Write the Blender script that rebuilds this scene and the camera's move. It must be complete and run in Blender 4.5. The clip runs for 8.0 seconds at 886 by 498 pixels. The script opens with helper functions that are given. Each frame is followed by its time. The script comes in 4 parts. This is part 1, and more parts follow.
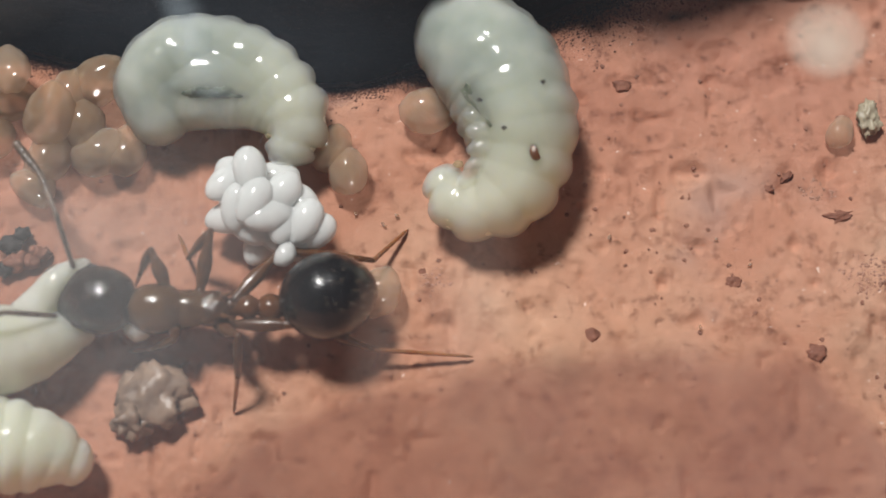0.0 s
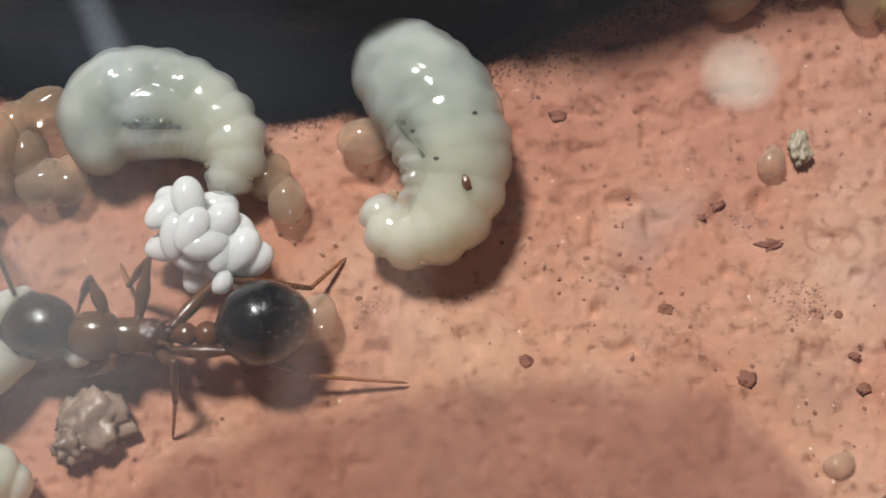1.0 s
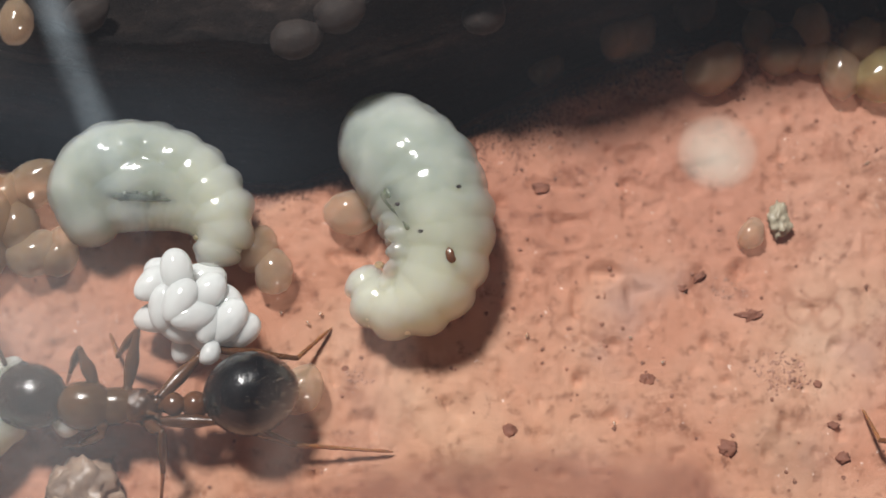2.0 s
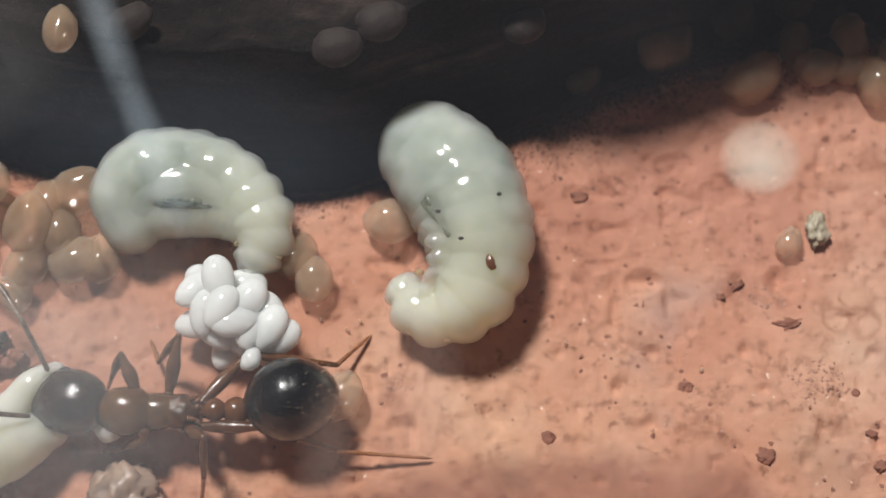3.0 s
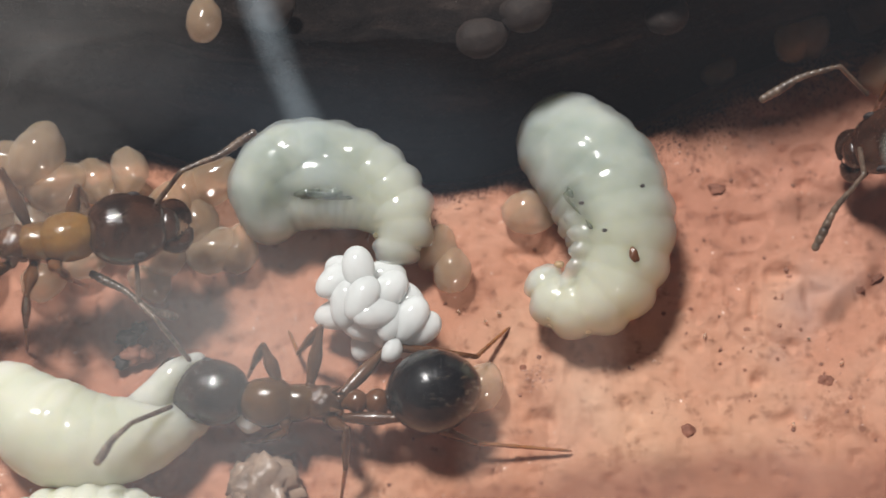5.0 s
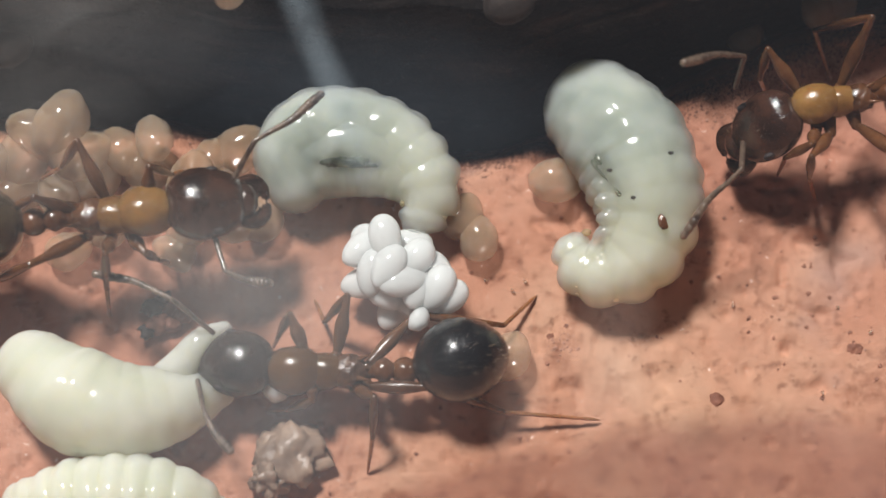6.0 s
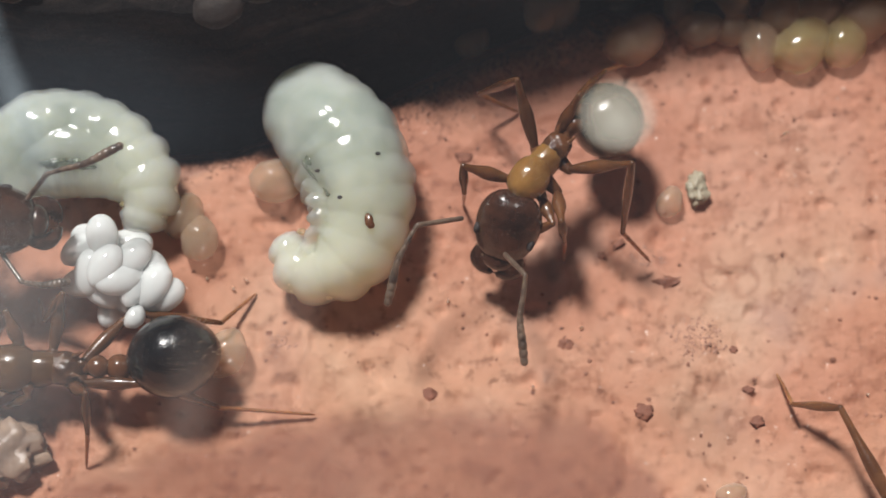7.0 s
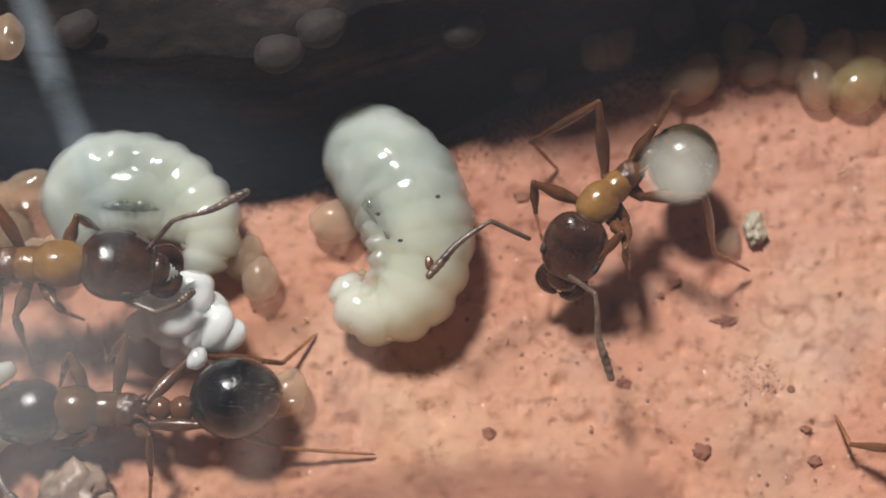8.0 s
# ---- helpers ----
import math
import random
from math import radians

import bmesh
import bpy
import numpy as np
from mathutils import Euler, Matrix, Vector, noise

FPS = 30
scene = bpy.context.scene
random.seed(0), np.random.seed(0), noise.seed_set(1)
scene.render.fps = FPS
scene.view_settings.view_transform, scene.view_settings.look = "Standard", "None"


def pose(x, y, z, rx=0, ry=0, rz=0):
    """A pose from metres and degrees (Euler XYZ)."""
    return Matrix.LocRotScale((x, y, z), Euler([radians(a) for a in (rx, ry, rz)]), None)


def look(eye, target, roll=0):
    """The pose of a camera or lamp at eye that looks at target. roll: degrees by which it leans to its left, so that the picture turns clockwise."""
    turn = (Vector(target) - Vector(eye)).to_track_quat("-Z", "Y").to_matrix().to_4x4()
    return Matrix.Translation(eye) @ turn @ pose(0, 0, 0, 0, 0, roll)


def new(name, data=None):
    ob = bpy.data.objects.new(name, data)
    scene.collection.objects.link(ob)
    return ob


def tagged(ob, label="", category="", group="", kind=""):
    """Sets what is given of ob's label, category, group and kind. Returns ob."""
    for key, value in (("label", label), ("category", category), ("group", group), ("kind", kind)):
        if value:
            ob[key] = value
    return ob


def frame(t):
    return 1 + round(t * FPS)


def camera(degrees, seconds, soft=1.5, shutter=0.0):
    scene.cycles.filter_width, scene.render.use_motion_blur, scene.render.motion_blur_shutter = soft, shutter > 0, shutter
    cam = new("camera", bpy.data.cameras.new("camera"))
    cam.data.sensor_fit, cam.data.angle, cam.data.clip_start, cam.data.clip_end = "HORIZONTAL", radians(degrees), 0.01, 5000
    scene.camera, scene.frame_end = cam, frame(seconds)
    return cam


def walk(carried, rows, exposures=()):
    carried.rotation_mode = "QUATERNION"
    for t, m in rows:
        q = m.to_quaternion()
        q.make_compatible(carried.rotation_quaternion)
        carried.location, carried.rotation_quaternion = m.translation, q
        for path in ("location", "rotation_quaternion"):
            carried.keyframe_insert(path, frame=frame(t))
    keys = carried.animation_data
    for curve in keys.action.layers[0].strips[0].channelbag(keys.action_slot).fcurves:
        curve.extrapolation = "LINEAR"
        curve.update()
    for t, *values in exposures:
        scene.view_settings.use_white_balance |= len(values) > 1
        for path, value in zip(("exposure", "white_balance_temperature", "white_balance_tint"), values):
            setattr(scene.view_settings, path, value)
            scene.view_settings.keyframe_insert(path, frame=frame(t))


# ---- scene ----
MM = 0.001
# ---- camera ----
PATH = (
    (0.0, (-0.8057, -7.8511, 27.4315), (-0.3427, -1.2711, -0.1910), 3.66),
    (0.1, (-0.7129, -7.7263, 27.5166), (-0.2854, -1.1014, -0.1862), 3.36),
    (0.2, (-0.6064, -7.4495, 27.6016), (-0.2145, -0.7796, -0.1814), 3.06),
    (0.3, (-0.3621, -7.4558, 27.6867), (-0.0057, -0.7411, -0.1766), 2.75),
    (0.4, (-0.1509, -7.7791, 27.7717), (0.1700, -1.0195, -0.1718), 2.45),
    (0.5, (-0.0814, -7.8749, 27.8568), (0.2040, -1.0703, -0.1670), 2.15),
    (0.6, (-0.0456, -8.0087, 27.8781), (0.2243, -1.1843, -0.1637), 2.01),
    (0.7, (0.1438, -7.9769, 27.8994), (0.3982, -1.1325, -0.1604), 1.87),
    (0.8, (0.1296, -7.7308, 27.9207), (0.3685, -0.8666, -0.1570), 1.72),
    (0.9, (0.1220, -7.8582, 27.9420), (0.3455, -0.9740, -0.1537), 1.58),
    (1.0, (0.3197, -7.7935, 27.9633), (0.5277, -0.8895, -0.1504), 1.44),
    (1.1, (0.5966, -7.7238, 28.1819), (0.8100, -0.7378, -0.1446), 1.56),
    (1.2, (0.5717, -7.5814, 28.4004), (0.7905, -0.5135, -0.1388), 1.68),
    (1.3, (0.6279, -7.5848, 28.4284), (0.8756, -0.3370, -0.0942), 1.81),
    (1.4, (0.6210, -7.6924, 28.4564), (0.8977, -0.2646, -0.0495), 1.95),
    (1.5, (0.4785, -7.5752, 28.4844), (0.7842, 0.0326, -0.0049), 2.08),
    (1.6, (0.4529, -7.4401, 28.4642), (0.7545, 0.1974, 0.0045), 1.98),
    (1.7, (0.5045, -7.5407, 28.4440), (0.8021, 0.1266, 0.0139), 1.88),
    (2.8, (0.1842, -7.7118, 28.5194), (0.2492, 0.0933, 0.0444), 0.51),
    (2.9, (0.0974, -7.7751, 28.5166), (0.1616, 0.1769, 0.0857), 0.45),
    (3.0, (0.1278, -7.9199, 28.5138), (0.1912, 0.1791, 0.1270), 0.39),
    (3.1, (0.3196, -7.8121, 28.5203), (0.3487, 0.1977, 0.1019), 0.15),
    (3.2, (0.3421, -7.7424, 28.5268), (0.3368, 0.1782, 0.0767), -0.09),
    (3.3, (0.2597, -7.6510, 28.5333), (0.2201, 0.1803, 0.0516), -0.32),
    (3.4, (0.1874, -7.6358, 28.5398), (0.1135, 0.1063, 0.0264), -0.56),
    (3.5, (0.1039, -7.6502, 28.5463), (-0.0044, 0.0027, 0.0013), -0.80),
    (3.6, (0.0536, -7.6294, 28.5289), (-0.0446, 0.0747, 0.0165), -0.74),
    (3.7, (-0.0610, -7.7140, 28.5115), (-0.1490, 0.0414, 0.0318), -0.69),
    (3.9, (0.0570, -7.7317, 28.4766), (-0.0108, 0.1261, 0.0623), -0.58),
    (4.0, (-0.0956, -7.8527, 28.4592), (-0.1532, 0.0563, 0.0775), -0.52),
    (4.1, (-0.0875, -7.8069, 28.5120), (-0.2476, 0.0074, 0.0482), -1.19),
    (4.2, (-0.1999, -7.7796, 28.5648), (-0.4625, -0.0601, 0.0189), -1.86),
    (4.3, (-0.5701, -7.8899, 28.4964), (-0.8179, -0.0821, 0.0483), -1.71),
    (4.4, (-0.9983, -7.8625, 28.4281), (-1.2314, 0.0337, 0.0776), -1.57),
    (4.5, (-1.2373, -7.9357, 28.3597), (-1.4557, 0.0488, 0.1070), -1.42),
    (4.6, (-1.3644, -7.8510, 28.4115), (-1.6503, 0.1139, 0.0983), -1.82),
    (4.7, (-1.3269, -7.8334, 28.4634), (-1.6803, 0.1118, 0.0895), -2.23),
    (5.8, (-1.7127, -7.8944, 28.3264), (-2.0662, -0.0973, 0.0585), -2.53),
    (6.0, (-1.6744, -8.0242, 28.2491), (-2.1257, -0.3782, 0.0243), -3.17),
    (6.3, (-1.2952, -7.5811, 28.3928), (-1.4973, -0.0480, -0.0192), -1.15),
    (6.4, (-0.7834, -7.7842, 28.5247), (-0.9083, -0.0401, 0.0282), -0.79),
    (6.5, (-0.0477, -7.9490, 28.6566), (-0.0955, 0.0060, 0.0756), -0.43),
    (6.6, (0.5111, -7.9866, 28.6824), (0.5588, -0.0689, 0.0637), 0.29),
    (6.7, (0.8301, -8.0898, 28.7082), (0.9733, -0.2094, 0.0519), 1.01),
    (6.8, (0.8929, -8.1259, 28.7340), (1.1316, -0.2827, 0.0400), 1.73),
    (6.9, (1.2150, -8.2191, 28.7926), (1.3599, -0.3749, 0.0354), 0.98),
    (7.0, (1.7910, -8.2435, 28.8512), (1.8420, -0.3984, 0.0309), 0.24),
    (7.1, (2.0344, -8.2110, 28.8491), (2.0727, -0.3520, 0.0349), 0.12),
    (7.2, (1.8818, -8.1078, 28.8470), (1.9073, -0.2348, 0.0389), 0.01),
    (7.4, (1.7200, -7.9766, 28.8429), (1.7199, -0.0756, 0.0468), -0.22),
    (7.5, (1.5739, -8.0754, 28.8408), (1.5610, -0.1605, 0.0508), -0.34),
    (7.7, (1.4014, -7.7197, 29.0141), (1.2188, 0.0974, 0.0134), -1.55),
    (7.8, (1.3919, -7.5654, 29.1008), (1.1244, 0.2027, -0.0054), -2.15),
    (8.0, (1.4333, -7.4537, 29.2741), (0.9961, 0.2165, -0.0428), -3.36),
)
EXPOSURES = ((0.0, -0.18, 6200, 9), (0.8, -0.14, 6200, 9), (2.2, -0.02, 6200, 9), (3.0, -0.02, 6200, 9), (6.0, 0.04, 6200, 9), (8.0, 0.08, 6200, 9))
cam = camera(24, 8.0)
cam.data.dof.use_dof = True
cam.data.dof.focus_distance = 0.0285
cam.data.dof.aperture_fstop = 115
walk(cam, [(t, look(Vector(e) * MM, Vector(g) * MM, r)) for t, e, g, r in PATH], EXPOSURES)

# ---- light ----
SUN_FROM = Vector((-0.28, 0.54, 1.0)).normalized()
world = bpy.data.worlds.new("sky")
scene.world = world
world.use_nodes = True
wn = world.node_tree
sky = wn.nodes.new("ShaderNodeTexSky")
sky.sky_type, sky.sun_disc = "NISHITA", False
sky.sun_elevation = math.asin(SUN_FROM.z)
sky.sun_rotation = math.atan2(SUN_FROM.x, SUN_FROM.y)
wn.links.new(sky.outputs["Color"], wn.nodes["Background"].inputs["Color"])
wn.nodes["Background"].inputs["Strength"].default_value = 0.005
sun = new("sun", bpy.data.lights.new("sun", "SUN"))
sun.data.energy, sun.data.angle, sun.data.color = 4.5, radians(9.5), (1.0, 0.95, 0.88)
sun.matrix_world = look(SUN_FROM * 0.1, (0, 0, 0))
scene.view_settings.exposure = 0.0


# ---- materials ----
def material(name):
    m = bpy.data.materials.new(name)
    m.use_nodes = True
    return m, m.node_tree.nodes, m.node_tree.links, m.node_tree.nodes["Principled BSDF"]


def noise_tex(n, l, scale, detail=5, rough=0.6, coord=None):
    t = n.new("ShaderNodeTexNoise")
    t.inputs["Scale"].default_value, t.inputs["Detail"].default_value, t.inputs["Roughness"].default_value = scale, detail, rough
    if coord is None:
        coord = n.new("ShaderNodeTexCoord").outputs["Object"]
    l.new(coord, t.inputs["Vector"])
    return t.outputs["Fac"]


def noise_color(n, l, scale):
    t = n.new("ShaderNodeTexNoise")
    t.inputs["Scale"].default_value = scale
    l.new(n.new("ShaderNodeTexCoord").outputs["Object"], t.inputs["Vector"])
    return t.outputs["Color"]


def ramp(n, l, fac, stops):
    r = n.new("ShaderNodeValToRGB")
    e = r.color_ramp.elements
    while len(e) < len(stops):
        e.new(0.5)
    for i, (p, c) in enumerate(stops):
        e[i].position, e[i].color = p, (*c, 1)
    l.new(fac, r.inputs["Fac"])
    return r.outputs["Color"]


def mix(n, l, fac, a, b, blend="MIX"):
    x = n.new("ShaderNodeMix")
    x.data_type, x.blend_type = "RGBA", blend
    for socket, v in ((x.inputs[0], fac), (x.inputs[6], a), (x.inputs[7], b)):
        if isinstance(v, (int, float)):
            socket.default_value = v
        elif isinstance(v, tuple):
            socket.default_value = (*v, 1)
        else:
            l.new(v, socket)
    return x.outputs[2]


def bump(n, l, b, height, dist, strength=1.0):
    k = n.new("ShaderNodeBump")
    k.inputs["Distance"].default_value, k.inputs["Strength"].default_value = dist, strength
    l.new(height, k.inputs["Height"])
    l.new(k.outputs["Normal"], b.inputs["Normal"])


def plaster_material():
    m, n, l, b = material("terracotta_plaster")
    big = ramp(n, l, noise_tex(n, l, 230, 4), [(0.3, (0.41, 0.178, 0.102)), (0.5, (0.495, 0.236, 0.148)), (0.66, (0.55, 0.312, 0.218)), (0.8, (0.575, 0.372, 0.282))])
    mid = ramp(n, l, noise_tex(n, l, 1100, 6, 0.7), [(0.34, (0.55, 0.42, 0.36)), (0.46, (0.97, 0.95, 0.93)), (0.56, (1, 1, 1)), (0.7, (1.15, 1.16, 1.15))])
    fine = ramp(n, l, noise_tex(n, l, 4600, 4), [(0.30, (0.55, 0.48, 0.46)), (0.43, (1, 1, 1)), (0.72, (1.14, 1.14, 1.16))])
    hue = ramp(n, l, noise_tex(n, l, 120, 3), [(0.36, (0.90, 0.86, 0.92)), (0.5, (0.96, 0.95, 0.95)), (0.66, (0.97, 1.0, 0.93))])
    big = mix(n, l, 1.0, big, hue, "MULTIPLY")
    c = mix(n, l, 0.9, mix(n, l, 0.75, big, mid, "MULTIPLY"), fine, "MULTIPLY")
    rings = n.new("ShaderNodeTexVoronoi")
    rings.feature = "SMOOTH_F1"
    rings.inputs["Scale"].default_value = 1300
    l.new(n.new("ShaderNodeTexCoord").outputs["Object"], rings.inputs["Vector"])
    pits = ramp(n, l, rings.outputs["Distance"], [(0.07, (1, 1, 1)), (0.16, (0, 0, 0))])
    some = ramp(n, l, noise_tex(n, l, 700, 2), [(0.56, (0, 0, 0)), (0.64, (0.6, 0.6, 0.6))])
    c = mix(n, l, mix(n, l, 1.0, pits, some, "MULTIPLY"), c, (0.22, 0.085, 0.055))
    craters = n.new("ShaderNodeTexVoronoi")
    craters.inputs["Scale"].default_value = 1500
    warp = mix(n, l, 0.00035, n.new("ShaderNodeTexCoord").outputs["Object"], noise_color(n, l, 1800), "ADD")
    l.new(warp, craters.inputs["Vector"])
    rim = ramp(n, l, craters.outputs["Distance"], [(0.20, (0, 0, 0)), (0.27, (1, 1, 1)), (0.31, (1, 1, 1)), (0.38, (0, 0, 0))])
    few = ramp(n, l, noise_tex(n, l, 520, 3), [(0.50, (0, 0, 0)), (0.66, (0.55, 0.55, 0.55))])
    c = mix(n, l, mix(n, l, 1.0, rim, few, "MULTIPLY"), c, (0.34, 0.15, 0.09))
    glint = ramp(n, l, noise_tex(n, l, 9000, 2), [(0.70, (0, 0, 0)), (0.76, (0.7, 0.7, 0.7))])
    c = mix(n, l, glint, c, (0.80, 0.62, 0.52))
    stain = ramp(n, l, noise_tex(n, l, 420, 3), [(0.60, (0, 0, 0)), (0.78, (0.8, 0.8, 0.8))])
    c = mix(n, l, stain, c, (0.37, 0.23, 0.19))
    l.new(c, b.inputs["Base Color"])
    b.inputs["Roughness"].default_value = 0.68
    b.inputs["Specular IOR Level"].default_value = 0.4
    bump(n, l, b, noise_tex(n, l, 5200, 6, 0.75), 0.000026, 1.0)
    return m


def earth_material():
    """Dark crumbly earth in thin level layers of grey, brown and black."""
    m, n, l, b = material("dark_earth")
    flat = n.new("ShaderNodeMapping")
    flat.inputs["Scale"].default_value = (0.45, 1.0, 1.6)
    l.new(n.new("ShaderNodeTexCoord").outputs["Object"], flat.inputs["Vector"])
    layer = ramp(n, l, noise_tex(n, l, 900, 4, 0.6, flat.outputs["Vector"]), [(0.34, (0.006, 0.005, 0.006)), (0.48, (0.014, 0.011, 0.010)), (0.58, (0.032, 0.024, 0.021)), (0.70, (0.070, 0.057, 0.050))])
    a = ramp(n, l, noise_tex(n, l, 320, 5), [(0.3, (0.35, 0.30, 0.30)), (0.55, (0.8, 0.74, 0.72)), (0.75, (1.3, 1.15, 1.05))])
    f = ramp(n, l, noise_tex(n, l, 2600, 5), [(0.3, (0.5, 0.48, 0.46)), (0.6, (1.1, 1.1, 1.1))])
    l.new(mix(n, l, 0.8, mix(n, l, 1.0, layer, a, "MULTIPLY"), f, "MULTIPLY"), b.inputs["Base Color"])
    b.inputs["Roughness"].default_value = 0.85
    b.inputs["Specular IOR Level"].default_value = 0.12
    bump(n, l, b, noise_tex(n, l, 2500, 6, 0.7), 0.0002)
    return m


def flesh_material(name, light, dark, rough=0.16, sss=0.00035, scale=1700, coat=0.0, body=1.0, cream=None, radius=(1.0, 0.95, 0.8), weight=1.0):
    """Moist translucent flesh of larvae and eggs; body: how much of it is cloudy rather than clear."""
    m, n, l, b = material(name)
    c = ramp(n, l, noise_tex(n, l, scale, 4), [(0.36, dark), (0.62, light)])
    if cream:
        # colour turns cream along the body: direction, start and end in mm
        way, a0, a1, colour = cream
        dot, rng = n.new("ShaderNodeVectorMath"), n.new("ShaderNodeMapRange")
        dot.operation = "DOT_PRODUCT"
        dot.inputs[1].default_value = way
        l.new(n.new("ShaderNodeTexCoord").outputs["Object"], dot.inputs[0])
        l.new(dot.outputs["Value"], rng.inputs["Value"])
        rng.inputs["From Min"].default_value, rng.inputs["From Max"].default_value = a0 * MM, a1 * MM
        c = mix(n, l, rng.outputs["Result"], c, colour)
    l.new(c, b.inputs["Base Color"])
    b.inputs["Roughness"].default_value = rough
    b.inputs["Subsurface Weight"].default_value = weight
    b.inputs["Subsurface Radius"].default_value = radius
    b.inputs["Subsurface Scale"].default_value = sss
    b.inputs["IOR"].default_value = 1.36
    b.inputs["Coat Weight"].default_value = coat
    b.inputs["Coat Roughness"].default_value = 0.07
    bump(n, l, b, noise_tex(n, l, 4500, 4), 0.000012, 0.6)
    # clear wet skin: part of the light passes straight, the rim and the shine are gloss
    clear, gloss, fr = n.new("ShaderNodeBsdfTransparent"), n.new("ShaderNodeBsdfGlossy"), n.new("ShaderNodeLayerWeight")
    rim, shine = n.new("ShaderNodeMath"), n.new("ShaderNodeMath")
    rim.operation, shine.operation = "POWER", "MULTIPLY_ADD"
    l.new(fr.outputs["Facing"], rim.inputs[0])
    rim.inputs[1].default_value = 4.0
    l.new(rim.outputs[0], shine.inputs[0])
    shine.inputs[1].default_value, shine.inputs[2].default_value = 0.35, 0.035
    inner, outer = n.new("ShaderNodeMixShader"), n.new("ShaderNodeMixShader")
    clear.inputs["Color"].default_value = (*[0.88 + 0.12 * c for c in light], 1)
    gloss.inputs["Roughness"].default_value = 0.10
    inner.inputs["Fac"].default_value = body
    l.new(clear.outputs[0], inner.inputs[1])
    l.new(b.outputs[0], inner.inputs[2])
    l.new(shine.outputs[0], outer.inputs["Fac"])
    l.new(inner.outputs[0], outer.inputs[1])
    l.new(gloss.outputs[0], outer.inputs[2])
    l.new(outer.outputs[0], n["Material Output"].inputs["Surface"])
    b.inputs["Specular IOR Level"].default_value = 0.0
    return m


def chitin_material(name, light, dark, rough=0.2, scale=1500, translucent=0.0, relief=0.000022):
    m, n, l, b = material(name)
    c = ramp(n, l, noise_tex(n, l, scale, 4), [(0.35, dark), (0.65, light)])
    l.new(c, b.inputs["Base Color"])
    b.inputs["Roughness"].default_value = rough
    b.inputs["Coat Weight"].default_value = 0.5
    b.inputs["Coat Roughness"].default_value = 0.08
    b.inputs["Subsurface Weight"].default_value = translucent
    b.inputs["Subsurface Radius"].default_value = (1, 0.5, 0.2)
    b.inputs["Subsurface Scale"].default_value = 0.00015
    bump(n, l, b, noise_tex(n, l, 6500, 5), relief, 0.7)
    return m


def grain_material(name, light, dark, rough=0.75):
    m, n, l, b = material(name)
    c = ramp(n, l, noise_tex(n, l, 3000, 5), [(0.3, dark), (0.7, light)])
    l.new(c, b.inputs["Base Color"])
    b.inputs["Roughness"].default_value = rough
    bump(n, l, b, noise_tex(n, l, 6000, 5), 0.00003)
    return m


def film_material(name, colour, amount, power=1.0):
    """A thin milky film on the glass, densest in its middle and thinning out to its rim."""
    m, n, l, b = material(name)
    out = n["Material Output"]
    clear, milk, mx = n.new("ShaderNodeBsdfTransparent"), n.new("ShaderNodeBsdfDiffuse"), n.new("ShaderNodeMixShader")
    milk.inputs["Color"].default_value = (*colour, 1)
    mp, g, k, p = n.new("ShaderNodeMapping"), n.new("ShaderNodeTexGradient"), n.new("ShaderNodeMath"), n.new("ShaderNodeMath")
    mp.inputs["Scale"].default_value = (2, 2, 0)
    mp.inputs["Location"].default_value = (-1, -1, 0)
    l.new(n.new("ShaderNodeTexCoord").outputs["Generated"], mp.inputs["Vector"])
    g.gradient_type = "SPHERICAL"
    l.new(mp.outputs["Vector"], g.inputs["Vector"])
    p.operation, k.operation = "POWER", "MULTIPLY"
    l.new(g.outputs["Fac"], p.inputs[0])
    p.inputs[1].default_value = power
    l.new(p.outputs[0], k.inputs[0])
    f = ramp(n, l, noise_tex(n, l, 900, 3), [(0.3, (amount * 0.6,) * 3), (0.7, (amount,) * 3)])
    l.new(f, k.inputs[1])
    l.new(k.outputs[0], mx.inputs["Fac"])
    l.new(clear.outputs[0], mx.inputs[1])
    l.new(milk.outputs[0], mx.inputs[2])
    l.new(mx.outputs[0], out.inputs["Surface"])
    return m


def dust_material():
    """Plaster dust wiped over the glass: patchy, and nearly opaque."""
    m, n, l, b = material("plaster_dust")
    out = n["Material Output"]
    clear, dust, mx = n.new("ShaderNodeBsdfTransparent"), n.new("ShaderNodeBsdfDiffuse"), n.new("ShaderNodeMixShader")
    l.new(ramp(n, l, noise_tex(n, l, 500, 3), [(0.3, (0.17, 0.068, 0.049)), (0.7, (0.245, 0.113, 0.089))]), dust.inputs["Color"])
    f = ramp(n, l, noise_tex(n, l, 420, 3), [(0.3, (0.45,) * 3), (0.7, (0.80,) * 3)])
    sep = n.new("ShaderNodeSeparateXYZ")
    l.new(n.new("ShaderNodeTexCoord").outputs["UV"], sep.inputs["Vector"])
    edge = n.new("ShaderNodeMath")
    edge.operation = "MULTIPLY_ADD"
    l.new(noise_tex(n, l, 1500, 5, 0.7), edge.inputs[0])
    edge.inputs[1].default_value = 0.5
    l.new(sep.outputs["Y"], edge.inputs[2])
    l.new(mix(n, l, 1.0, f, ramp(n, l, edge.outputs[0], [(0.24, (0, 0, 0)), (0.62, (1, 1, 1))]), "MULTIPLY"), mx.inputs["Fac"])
    l.new(clear.outputs[0], mx.inputs[1])
    l.new(dust.outputs[0], mx.inputs[2])
    l.new(mx.outputs[0], out.inputs["Surface"])
    return m


